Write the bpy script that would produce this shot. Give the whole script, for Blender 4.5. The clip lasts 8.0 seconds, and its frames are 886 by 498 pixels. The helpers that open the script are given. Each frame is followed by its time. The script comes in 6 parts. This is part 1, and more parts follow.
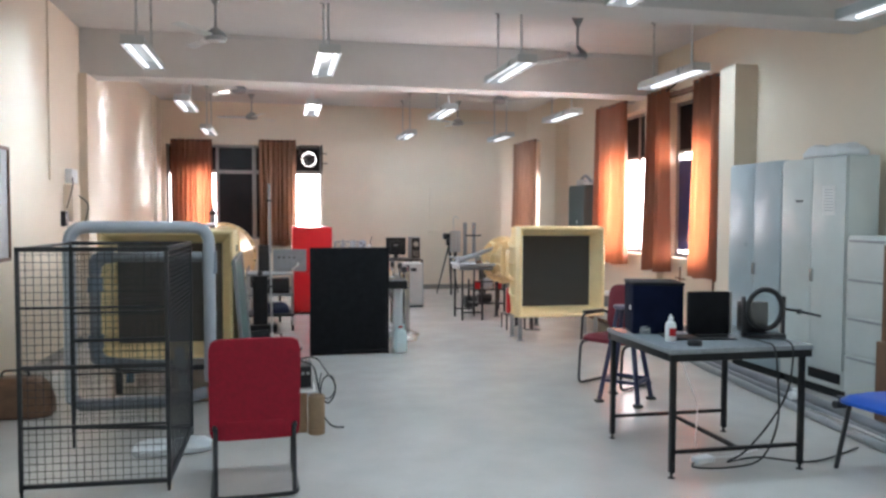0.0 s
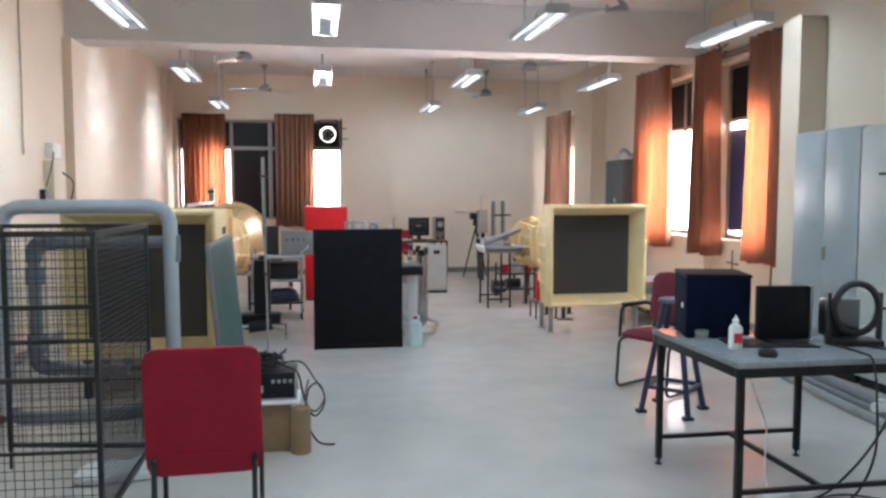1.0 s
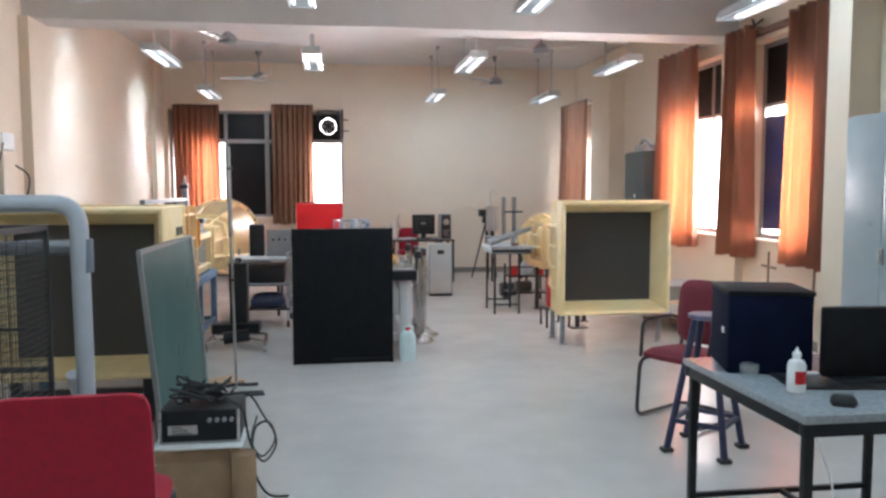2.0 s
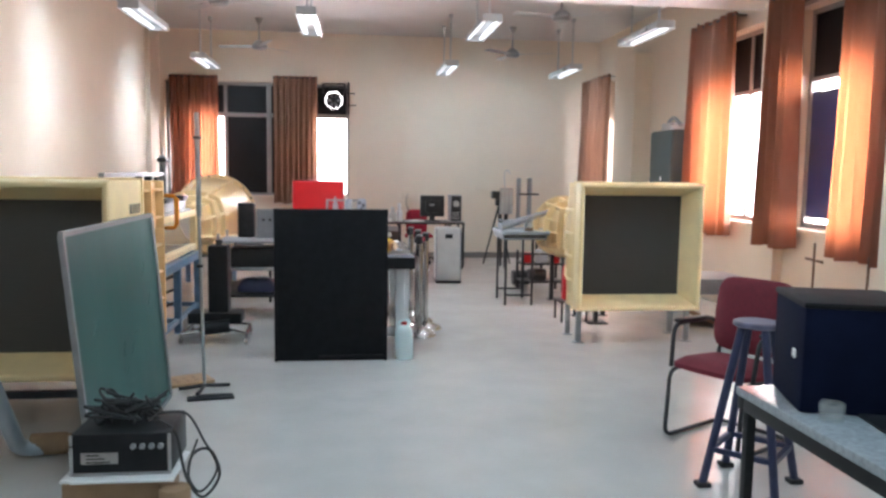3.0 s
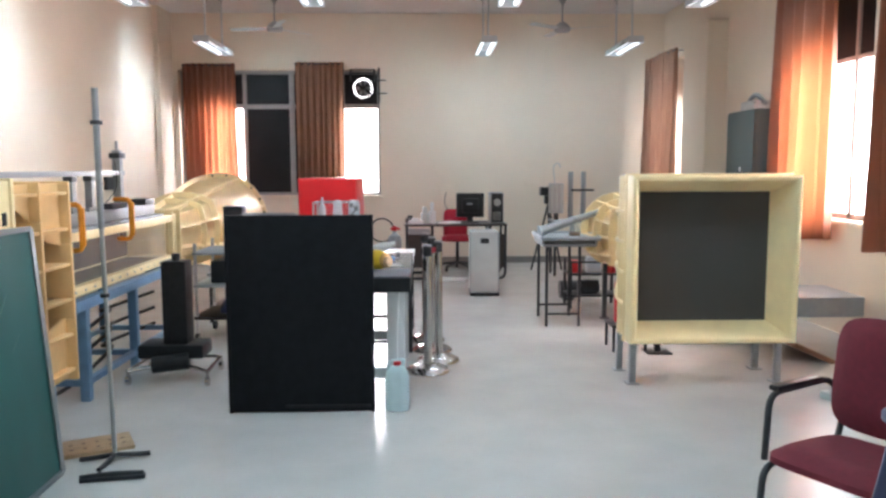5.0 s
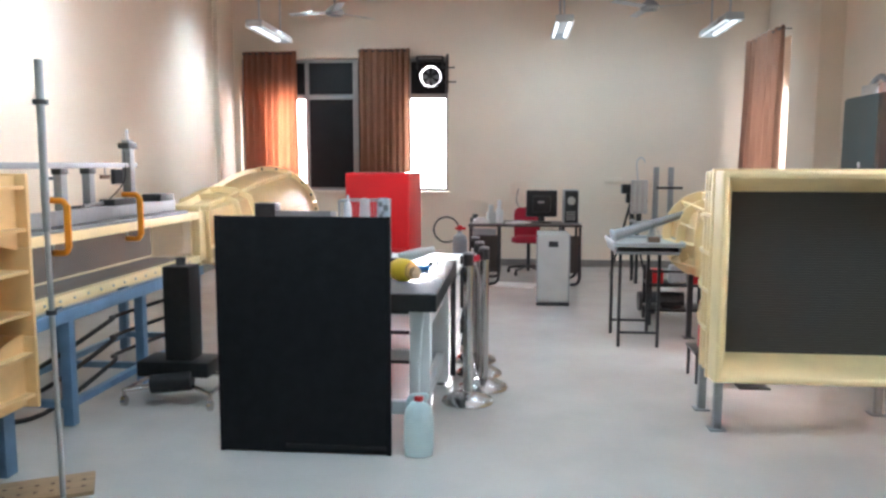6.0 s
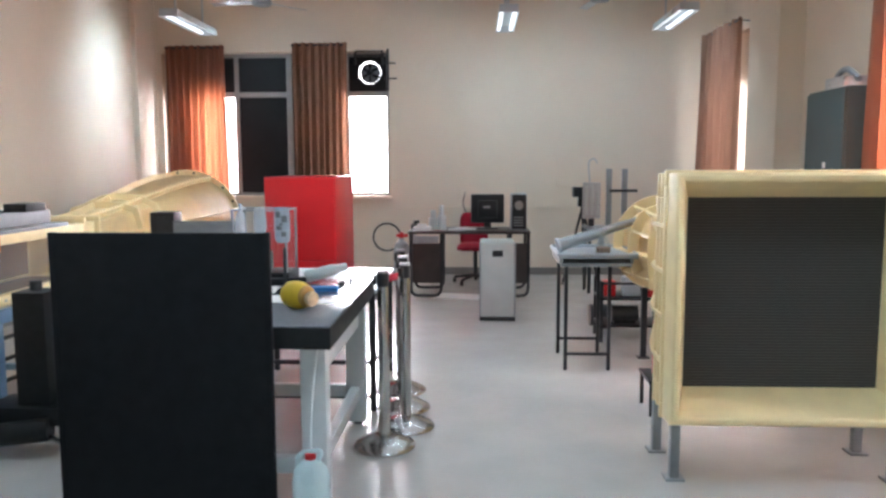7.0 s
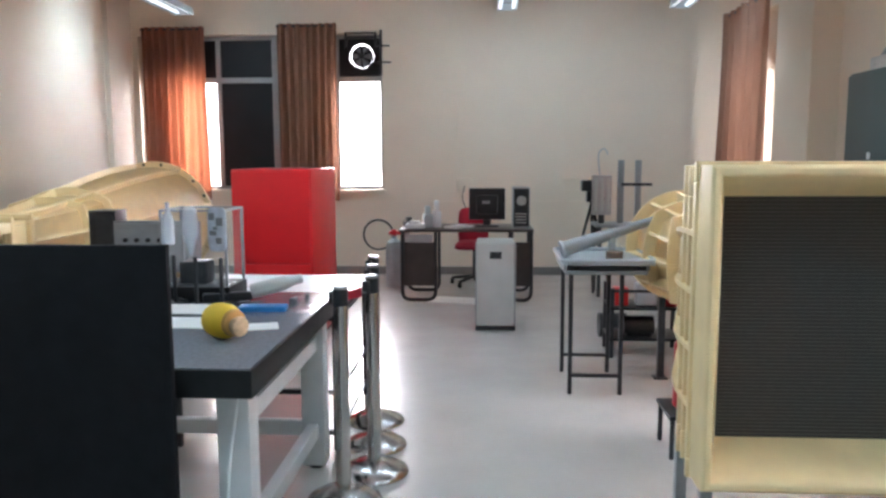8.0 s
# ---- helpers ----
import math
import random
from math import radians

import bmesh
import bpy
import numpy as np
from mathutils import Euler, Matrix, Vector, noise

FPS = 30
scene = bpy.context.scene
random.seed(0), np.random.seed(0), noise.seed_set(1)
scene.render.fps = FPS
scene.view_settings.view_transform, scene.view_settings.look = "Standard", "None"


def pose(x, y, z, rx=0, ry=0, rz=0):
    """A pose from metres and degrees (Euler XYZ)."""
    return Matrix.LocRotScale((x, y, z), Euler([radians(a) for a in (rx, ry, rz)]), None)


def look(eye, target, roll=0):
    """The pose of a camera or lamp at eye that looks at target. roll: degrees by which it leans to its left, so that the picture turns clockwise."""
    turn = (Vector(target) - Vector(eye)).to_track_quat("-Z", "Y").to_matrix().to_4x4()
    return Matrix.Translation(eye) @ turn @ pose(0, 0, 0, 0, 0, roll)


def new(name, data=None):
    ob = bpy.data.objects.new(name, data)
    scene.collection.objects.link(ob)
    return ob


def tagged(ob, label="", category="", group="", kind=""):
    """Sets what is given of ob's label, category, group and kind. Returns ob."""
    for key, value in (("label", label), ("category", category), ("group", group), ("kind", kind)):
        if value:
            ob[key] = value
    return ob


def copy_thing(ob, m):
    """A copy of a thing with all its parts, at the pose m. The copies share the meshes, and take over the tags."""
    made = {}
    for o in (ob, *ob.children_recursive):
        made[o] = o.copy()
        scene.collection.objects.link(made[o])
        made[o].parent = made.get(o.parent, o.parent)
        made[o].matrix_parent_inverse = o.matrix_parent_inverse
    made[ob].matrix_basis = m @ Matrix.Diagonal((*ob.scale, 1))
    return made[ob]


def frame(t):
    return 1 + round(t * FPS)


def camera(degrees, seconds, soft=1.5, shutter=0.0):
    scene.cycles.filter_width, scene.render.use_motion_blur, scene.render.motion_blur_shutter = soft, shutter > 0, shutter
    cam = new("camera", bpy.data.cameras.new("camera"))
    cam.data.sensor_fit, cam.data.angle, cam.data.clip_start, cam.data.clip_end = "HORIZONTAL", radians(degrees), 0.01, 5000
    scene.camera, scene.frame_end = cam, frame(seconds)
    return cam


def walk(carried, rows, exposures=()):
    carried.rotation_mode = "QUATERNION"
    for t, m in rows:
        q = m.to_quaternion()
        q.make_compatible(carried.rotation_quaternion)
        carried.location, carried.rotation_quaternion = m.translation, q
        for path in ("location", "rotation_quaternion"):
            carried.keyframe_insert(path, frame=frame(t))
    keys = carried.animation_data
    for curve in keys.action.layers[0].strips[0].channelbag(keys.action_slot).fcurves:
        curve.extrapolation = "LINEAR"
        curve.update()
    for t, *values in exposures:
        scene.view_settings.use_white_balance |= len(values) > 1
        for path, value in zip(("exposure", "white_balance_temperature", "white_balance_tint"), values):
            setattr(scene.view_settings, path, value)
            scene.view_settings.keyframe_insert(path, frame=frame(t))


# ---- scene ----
cam = camera(60.0, 8.0, soft=2.7)
PATH = [
    (0, (-0.211, -0.596, 1.593), (0.202, 1.359, 1.504), 0.2),
    (0.5, (-0.02, -0.148, 1.566), (0.358, 1.813, 1.454), 0.2),
    (1, (0.149, 0.335, 1.573), (0.471, 2.304, 1.43), -0.0),
    (2.5, (0.635, 1.623, 1.541), (0.893, 3.599, 1.38), 0.3),
    (3, (0.733, 2.002, 1.524), (0.962, 3.979, 1.324), 0.8),
    (3.5, (0.887, 2.347, 1.528), (1.075, 4.326, 1.308), 0.1),
    (4, (1.032, 2.742, 1.518), (1.194, 4.725, 1.311), 0.2),
    (5.5, (1.459, 3.898, 1.493), (1.386, 5.885, 1.278), -0.2),
    (6, (1.609, 4.378, 1.484), (1.424, 6.357, 1.262), 0.1),
    (6.5, (1.69, 4.77, 1.484), (1.54, 6.753, 1.269), -0.8),
    (7, (1.817, 5.122, 1.482), (1.729, 7.109, 1.266), -0.2),
    (7.5, (1.85, 5.525, 1.479), (1.823, 7.512, 1.255), -0.1),
    (8, (1.943, 5.91, 1.475), (1.828, 7.893, 1.238), -0.2),
]
EXPOSURES = [(0.0, 0.08, 6250, 18), (2.5, 0.13, 6200, 18), (5.5, 0.27, 6050, 14), (6.5, 0.14, 6000, 14), (8.0, -0.08, 5900, 13)]
walk(cam, [(t, look(eye, target, roll)) for t, eye, target, roll in PATH], EXPOSURES)

# ---- world and light ----
world = bpy.data.worlds.new("sky")
scene.world = world
world.use_nodes = True
wn = world.node_tree.nodes
sky = wn.new("ShaderNodeTexSky")
sky.sky_type, sky.sun_disc, sky.sun_elevation, sky.sun_rotation = "NISHITA", False, radians(40), radians(60)
world.node_tree.links.new(sky.outputs[0], wn["Background"].inputs[0])
wn["Background"].inputs[1].default_value = 0.12

LAMP_POWER, WINDOW_POWER = 8.6, 120.0
LAMP_COLOUR, DAY_COLOUR = (0.66, 0.905, 1.0), (1.0, 0.94, 0.9)


def area(name, at, target, sx, sy, power, colour, spread=180):
    data = bpy.data.lights.new(name, "AREA")
    data.shape, data.size, data.size_y, data.energy, data.color, data.spread = "RECTANGLE", sx, sy, power, colour, radians(spread)
    ob = new(name, data)
    ob.matrix_world = look(at, target)
    return ob


# daylight in the window openings
area("daylight_right_1", (5.34, 10.45, 1.74), (0, 10.45, 1.6), 1.36, 1.4, WINDOW_POWER * 1.3, DAY_COLOUR, 110)
area("daylight_right_2", (5.34, 8.62, 1.74), (0, 8.62, 1.6), 1.3, 1.4, WINDOW_POWER * 2.0, DAY_COLOUR, 100)
area("daylight_right_3", (5.34, 14.75, 1.74), (0, 14.75, 1.6), 0.8, 1.4, WINDOW_POWER * 0.15, DAY_COLOUR)
area("daylight_back", (-0.86, 15.86, 1.76), (-0.86, 0, 1.6), 2.9, 1.32, WINDOW_POWER * 2.4, DAY_COLOUR, 110)


# ---- materials ----
def mat(name, colour, rough=0.5, metal=0.0, var=0.08, scale=6.0, bump=0.0, bscale=120.0, stain=0.0, stain_colour=None,
        trans=0.0, trans_colour=None, emit=0.0, spec=0.5, rvar=0.08, stretch=(1, 1, 1), obj_random=0.0, alpha=1.0):
    m = bpy.data.materials.new(name)
    m.use_nodes = True
    nt = m.node_tree
    n, l = nt.nodes, nt.links
    b = n["Principled BSDF"]
    b.inputs["Roughness"].default_value, b.inputs["Metallic"].default_value = rough, metal
    b.inputs["Specular IOR Level"].default_value = spec
    tc = n.new("ShaderNodeTexCoord")
    mp = n.new("ShaderNodeMapping")
    mp.inputs["Scale"].default_value = stretch
    l.new(tc.outputs["Object"], mp.inputs["Vector"])
    tx = n.new("ShaderNodeTexNoise")
    tx.inputs["Scale"].default_value, tx.inputs["Detail"].default_value = scale, 5
    l.new(mp.outputs[0], tx.inputs["Vector"])
    ramp = n.new("ShaderNodeValToRGB")
    ramp.color_ramp.elements[0].position, ramp.color_ramp.elements[1].position = 0.3, 0.7
    ramp.color_ramp.elements[0].color = (*[c * (1 - var) for c in colour], 1)
    ramp.color_ramp.elements[1].color = (*[min(1, c * (1 + var)) for c in colour], 1)
    l.new(tx.outputs["Fac"], ramp.inputs[0])
    out = ramp.outputs[0]
    if stain:
        t2 = n.new("ShaderNodeTexNoise")
        t2.inputs["Scale"].default_value, t2.inputs["Detail"].default_value = scale * 0.17, 3
        l.new(mp.outputs[0], t2.inputs["Vector"])
        mr = n.new("ShaderNodeMapRange")
        mr.inputs[1].default_value, mr.inputs[2].default_value, mr.inputs[4].default_value = 0.45, 0.75, stain
        l.new(t2.outputs["Fac"], mr.inputs[0])
        mx = n.new("ShaderNodeMix")
        mx.data_type = "RGBA"
        l.new(mr.outputs[0], mx.inputs[0])
        l.new(out, mx.inputs[6])
        mx.inputs[7].default_value = (*(stain_colour or [c * 0.6 for c in colour]), 1)
        out = mx.outputs[2]
    if obj_random:
        oi = n.new("ShaderNodeObjectInfo")
        hs = n.new("ShaderNodeHueSaturation")
        m2 = n.new("ShaderNodeMapRange")
        m2.inputs[3].default_value, m2.inputs[4].default_value = 1 - obj_random, 1 + obj_random
        l.new(oi.outputs["Random"], m2.inputs[0])
        l.new(m2.outputs[0], hs.inputs["Value"])
        l.new(out, hs.inputs["Color"])
        out = hs.outputs[0]
    l.new(out, b.inputs["Base Color"])
    rr = n.new("ShaderNodeMapRange")
    rr.inputs[3].default_value, rr.inputs[4].default_value = max(0.02, rough - rvar), min(1, rough + rvar)
    l.new(tx.outputs["Fac"], rr.inputs[0])
    l.new(rr.outputs[0], b.inputs["Roughness"])
    if bump:
        t3 = n.new("ShaderNodeTexNoise")
        t3.inputs["Scale"].default_value, t3.inputs["Detail"].default_value = bscale, 3
        l.new(mp.outputs[0], t3.inputs["Vector"])
        bp = n.new("ShaderNodeBump")
        bp.inputs["Strength"].default_value, bp.inputs["Distance"].default_value = bump, 0.01
        l.new(t3.outputs["Fac"], bp.inputs["Height"])
        l.new(bp.outputs[0], b.inputs["Normal"])
    if emit:
        l.new(out, b.inputs["Emission Color"])
        b.inputs["Emission Strength"].default_value = emit
    if trans:
        tr = n.new("ShaderNodeBsdfTranslucent")
        if trans_colour:
            tr.inputs[0].default_value = (*trans_colour, 1)
        else:
            l.new(out, tr.inputs[0])
        ms = n.new("ShaderNodeMixShader")
        ms.inputs[0].default_value = trans
        l.new(b.outputs[0], ms.inputs[1])
        l.new(tr.outputs[0], ms.inputs[2])
        l.new(ms.outputs[0], n["Material Output"].inputs[0])
    return m


def glass(name, colour=(1, 1, 1), rough=0.02, clear=0.9):
    m = bpy.data.materials.new(name)
    m.use_nodes = True
    n, l = m.node_tree.nodes, m.node_tree.links
    b = n["Principled BSDF"]
    b.inputs["Base Color"].default_value = (*colour, 1)
    b.inputs["Roughness"].default_value = rough
    tr = n.new("ShaderNodeBsdfTransparent")
    tr.inputs[0].default_value = (*colour, 1)
    ms = n.new("ShaderNodeMixShader")
    ms.inputs[0].default_value = 1 - clear
    l.new(tr.outputs[0], ms.inputs[1])
    l.new(b.outputs[0], ms.inputs[2])
    l.new(ms.outputs[0], n["Material Output"].inputs[0])
    return m


M_WALL = mat("cream_wall_paint", (0.75, 0.64, 0.515), 0.7, var=0.02, scale=3, bump=0.12, bscale=90, stain=0.15, stain_colour=(0.7, 0.6, 0.48))
M_CEIL = mat("ceiling_paint", (0.66, 0.64, 0.63), 0.8, var=0.03, scale=3, bump=0.1, bscale=60, stain=0.15)
M_FLOOR = mat("vinyl_floor", (0.60, 0.565, 0.53), 0.24, var=0.05, scale=3, stain=0.4, stain_colour=(0.39, 0.37, 0.34), rvar=0.028, spec=0.9)
M_SKIRT = mat("skirting", (0.22, 0.2, 0.18), 0.4, var=0.1)
M_BLACK_PANEL = mat("matt_black_board", (0.010, 0.0097, 0.0115), 0.62, var=0.25, scale=14, bump=0.05, bscale=200, spec=0.15)
M_BLACK = mat("black_paint", (0.013, 0.013, 0.014), 0.45, var=0.2, scale=20, bump=0.03, spec=0.25)
M_BLACK_STEEL = mat("black_steel", (0.025, 0.025, 0.028), 0.38, var=0.25, scale=30, bump=0.03)
M_BLACK_PLASTIC = mat("black_plastic", (0.015, 0.015, 0.017), 0.33, var=0.15, scale=25)
M_FRP = mat("yellow_fibreglass", (0.95, 0.74, 0.41), 0.4, var=0.07, scale=7, bump=0.06, bscale=40, stain=0.25, stain_colour=(0.78, 0.58, 0.25))
M_FRP_SKIN = mat("orange_fibreglass_skin", (0.80, 0.5, 0.2), 0.45, var=0.12, scale=6, trans=0.3)
M_FRP_WARM = mat("amber_fibreglass", (0.88, 0.57, 0.26), 0.42, var=0.1, scale=6, bump=0.06, bscale=40, stain=0.25, stain_colour=(0.75, 0.45, 0.2))
M_MESH_GREY = mat("honeycomb_screen", (0.075, 0.066, 0.058), 0.75, var=0.15, scale=60, bump=0.35, bscale=320, stretch=(1, 1, 4))
M_SCREEN_WIRE = mat("screen_wire", (0.125, 0.112, 0.1), 0.7, var=0.15, scale=40)
M_BLUE_STEEL = mat("blue_painted_steel", (0.13, 0.23, 0.36), 0.45, var=0.15, scale=10, stain=0.3)
M_GREY_STEEL = mat("grey_painted_steel", (0.30, 0.31, 0.32), 0.42, var=0.12, scale=10, stain=0.2)
M_ALU = mat("aluminium_profile", (0.33, 0.34, 0.35), 0.48, 0.8, var=0.08, scale=18)
M_CHROME = mat("chrome", (0.56, 0.54, 0.53), 0.24, 1.0, var=0.05, scale=10)
M_STEEL = mat("brushed_steel", (0.5, 0.5, 0.5), 0.3, 0.9, var=0.1, scale=20)
M_CUP = mat("grey_cupboard_paint", (0.54, 0.57, 0.55), 0.38, var=0.05, scale=4, bump=0.02, stain=0.15)
M_CUP2 = mat("blue_grey_cupboard_paint", (0.38, 0.44, 0.47), 0.3, var=0.05, scale=4, bump=0.02, stain=0.15)
M_CUP3 = mat("dark_green_grey_paint", (0.06, 0.085, 0.085), 0.6, var=0.08, scale=5, stain=0.15)
M_RED_FAB = mat("red_upholstery", (0.34, 0.008, 0.026), 0.85, var=0.14, scale=40, bump=0.25, bscale=500)
M_MAROON_FAB = mat("maroon_upholstery", (0.17, 0.018, 0.03), 0.85, var=0.14, scale=40, bump=0.25, bscale=500)
M_RED_PAINT = mat("red_enamel", (0.58, 0.012, 0.016), 0.35, var=0.06, scale=5, stain=0.15, stain_colour=(0.45, 0.02, 0.02))
M_CURTAIN = mat("terracotta_curtain", (0.29, 0.13, 0.085), 0.9, var=0.15, scale=14, bump=0.2, bscale=300, trans=0.34, trans_colour=(0.40, 0.115, 0.045), stretch=(1, 1, 0.2))
M_CURTAIN_B = mat("brown_curtain", (0.31, 0.17, 0.115), 0.9, var=0.15, scale=14, bump=0.2, bscale=300, trans=0.2, trans_colour=(0.32, 0.16, 0.1), stretch=(1, 1, 0.2))
M_CURTAIN_C = mat("russet_curtain", (0.27, 0.125, 0.085), 0.9, var=0.15, scale=14, bump=0.2, bscale=300, trans=0.3, trans_colour=(0.36, 0.11, 0.05), stretch=(1, 1, 0.2))
M_BOARD = mat("green_chalkboard", (0.022, 0.10, 0.092), 0.4, var=0.14, scale=5, spec=0.5, stain=0.5, stain_colour=(0.09, 0.19, 0.175), stretch=(1.5, 1.5, 0.5))
M_CHALK = mat("chalk", (0.16, 0.25, 0.235), 0.9, var=0.2)
M_WHITE = mat("white_paint", (0.76, 0.77, 0.77), 0.4, var=0.04, scale=10)
M_WHITE_PL = mat("white_plastic", (0.8, 0.8, 0.8), 0.35, var=0.03)
M_PAPER = mat("paper", (0.78, 0.78, 0.76), 0.8, var=0.04)
M_JERRY = mat("milky_plastic", (0.78, 0.9, 0.91), 0.3, var=0.04, trans=0.35)
M_PVC = mat("grey_pvc", (0.45, 0.48, 0.52), 0.35, var=0.06, scale=8, stain=0.2)
M_PVC_DARK = mat("dark_grey_pvc", (0.16, 0.19, 0.23), 0.4, var=0.1)
M_PVC_MID = mat("mid_grey_pvc", (0.2, 0.21, 0.23), 0.4, var=0.1, scale=8, stain=0.2)
M_WOOD = mat("light_wood", (0.42, 0.27, 0.15), 0.6, var=0.2, scale=8, stretch=(1, 8, 1), bump=0.1)
M_PLY = mat("dark_wood", (0.16, 0.08, 0.045), 0.5, var=0.25, scale=8, stretch=(1, 8, 1))
M_CARD = mat("brown_cardboard", (0.30, 0.19, 0.11), 0.85, var=0.12, scale=12)
M_DESK = mat("dark_laminate", (0.045, 0.032, 0.028), 0.35, var=0.2, scale=8)
M_GRANITE = mat("grey_table_top", (0.15, 0.165, 0.19), 0.2, var=0.15, scale=70)
M_LAMINATE = mat("speckled_worktop", (0.27, 0.29, 0.31), 0.2, var=0.14, scale=60)
M_ORANGE = mat("orange_paint", (0.8, 0.28, 0.01), 0.4, var=0.08)
M_BLUE_PL = mat("blue_plastic", (0.012, 0.1, 0.5), 0.35, var=0.08)
M_NAVY = mat("navy_painted_steel", (0.025, 0.03, 0.075), 0.4, var=0.15, scale=20)
M_PANE_BLUE = mat("blue_panel", (0.02, 0.035, 0.16), 0.4, var=0.05)
M_PANE_BLACK = mat("blackened_pane", (0.010, 0.009, 0.011), 0.45, var=0.2, scale=3, spec=0.2)
M_FRAME = mat("window_frame_paint", (0.30, 0.29, 0.28), 0.45, var=0.06)
M_YELLOW = mat("yellow_foam", (0.75, 0.48, 0.02), 0.6, var=0.1, scale=12)
M_RUBBER = mat("black_rubber", (0.02, 0.02, 0.02), 0.6, var=0.1)
M_ACRYLIC = glass("acrylic", (0.95, 0.97, 0.97), 0.05, 0.94)
M_GLASS = glass("clear_glass", (0.95, 0.97, 0.97), 0.02, 0.9)
M_TUBE = mat("fluorescent_tube", (0.95, 1.0, 1.0), 0.4, var=0.0, emit=1.4)
M_REFL = mat("lamp_reflector", (0.52, 0.54, 0.55), 0.3, 0.3, var=0.03)
M_BROWNBOX = mat("smoked_brown_acrylic", (0.2, 0.115, 0.075), 0.45, var=0.25, scale=4, spec=0.2)


M_SKYGLOW = mat("bright_overcast", (1.0, 0.99, 0.97), 1.0, var=0.0, emit=6.0)


# ---- building helpers ----
def box(bm, lo, hi, bevel=0.0, turn=None):
    c = [(a + b) / 2 for a, b in zip(lo, hi)]
    s = [max(abs(b - a), 1e-4) for a, b in zip(lo, hi)]
    m = Matrix.Translation(c) @ (turn or Matrix()) @ Matrix.Diagonal((*s, 1))
    got = bmesh.ops.create_cube(bm, size=1, matrix=m)
    if bevel:
        ed = list({e for v in got["verts"] for e in v.link_edges})
        bmesh.ops.bevel(bm, geom=ed, offset=min(bevel, min(s) * 0.45), segments=2, affect="EDGES", profile=0.6)
    return bm


def rod(bm, a, b, r, r2=None, seg=12):
    a, b = Vector(a), Vector(b)
    d = b - a
    m = Matrix.Translation((a + b) / 2) @ d.to_track_quat("Z", "Y").to_matrix().to_4x4()
    bmesh.ops.create_cone(bm, cap_ends=True, segments=seg, radius1=r, radius2=r if r2 is None else r2, depth=d.length, matrix=m)
    return bm


def bar(bm, a, b, w, h=None):
    """A square bar between two points."""
    a, b = Vector(a), Vector(b)
    d = b - a
    m = Matrix.Translation((a + b) / 2) @ d.to_track_quat("Z", "Y").to_matrix().to_4x4() @ Matrix.Diagonal((w, h or w, d.length, 1))
    bmesh.ops.create_cube(bm, size=1, matrix=m)
    return bm


def lathe(bm, prof, seg=24, m=Matrix()):
    """A turned shape from (radius, height) pairs."""
    rings = []
    for r, z in prof:
        rings.append([bm.verts.new(m @ Vector((r * math.cos(2 * math.pi * i / seg), r * math.sin(2 * math.pi * i / seg), z))) for i in range(seg)])
    for A, B in zip(rings, rings[1:]):
        for i in range(seg):
            bm.faces.new((A[i], A[(i + 1) % seg], B[(i + 1) % seg], B[i]))
    bm.faces.new(rings[0][::-1])
    bm.faces.new(rings[-1])
    return bm


def smooth_path(pts, n=6, closed=False):
    """A rounded line through the points."""
    P = [Vector(p) for p in pts]
    out = []
    for i in range(len(P) - 1):
        p0, p1, p2, p3 = P[max(i - 1, 0)], P[i], P[i + 1], P[min(i + 2, len(P) - 1)]
        for k in range(n):
            t = k / n
            out.append(0.5 * (2 * p1 + (p2 - p0) * t + (2 * p0 - 5 * p1 + 4 * p2 - p3) * t * t + (3 * p1 - p0 - 3 * p2 + p3) * t ** 3))
    out.append(P[-1])
    return out


def fillet(pts, r, n=5):
    """A line with its corners rounded to the radius r."""
    P = [Vector(p) for p in pts]
    out = [P[0]]
    for a, b, c in zip(P, P[1:], P[2:]):
        u, v = (a - b), (c - b)
        k = min(r, u.length * 0.49, v.length * 0.49)
        s, e = b + u.normalized() * k, b + v.normalized() * k
        for i in range(n + 1):
            t = i / n
            out.append((1 - t) ** 2 * s + 2 * t * (1 - t) * b + t * t * e)
    out.append(P[-1])
    return out


def tube(bm, pts, r, seg=10):
    P = [Vector(p) for p in pts]
    rings, up = [], None
    for i, p in enumerate(P):
        d = (P[min(i + 1, len(P) - 1)] - P[max(i - 1, 0)]).normalized()
        if up is None:
            up = d.orthogonal().normalized()
        up = (up - d * up.dot(d)).normalized()
        w = d.cross(up)
        rings.append([bm.verts.new(p + r * (up * math.cos(2 * math.pi * k / seg) + w * math.sin(2 * math.pi * k / seg))) for k in range(seg)])
    for A, B in zip(rings, rings[1:]):
        for k in range(seg):
            bm.faces.new((A[k], A[(k + 1) % seg], B[(k + 1) % seg], B[k]))
    bm.faces.new(rings[0][::-1])
    bm.faces.new(rings[-1])
    return bm


def mesh_of(name, bm, material, smooth=True):
    bmesh.ops.recalc_face_normals(bm, faces=bm.faces)
    me = bpy.data.meshes.new(name)
    bm.to_mesh(me)
    bm.free()
    me.materials.append(material)
    if smooth:
        for p in me.polygons:
            p.use_smooth = True
        me.set_sharp_from_angle(angle=radians(35))
    return me


def part(name, bm, material, parent, label=""):
    ob = new(name, mesh_of(name, bm, material))
    ob.parent = parent
    return tagged(ob, label) if label else ob


def thing(name, at, label, category, group="", rz=0.0):
    ob = new(name)
    ob.empty_display_size = 0.1
    ob.matrix_world = pose(*at, 0, 0, rz)
    return tagged(ob, label, category, group)


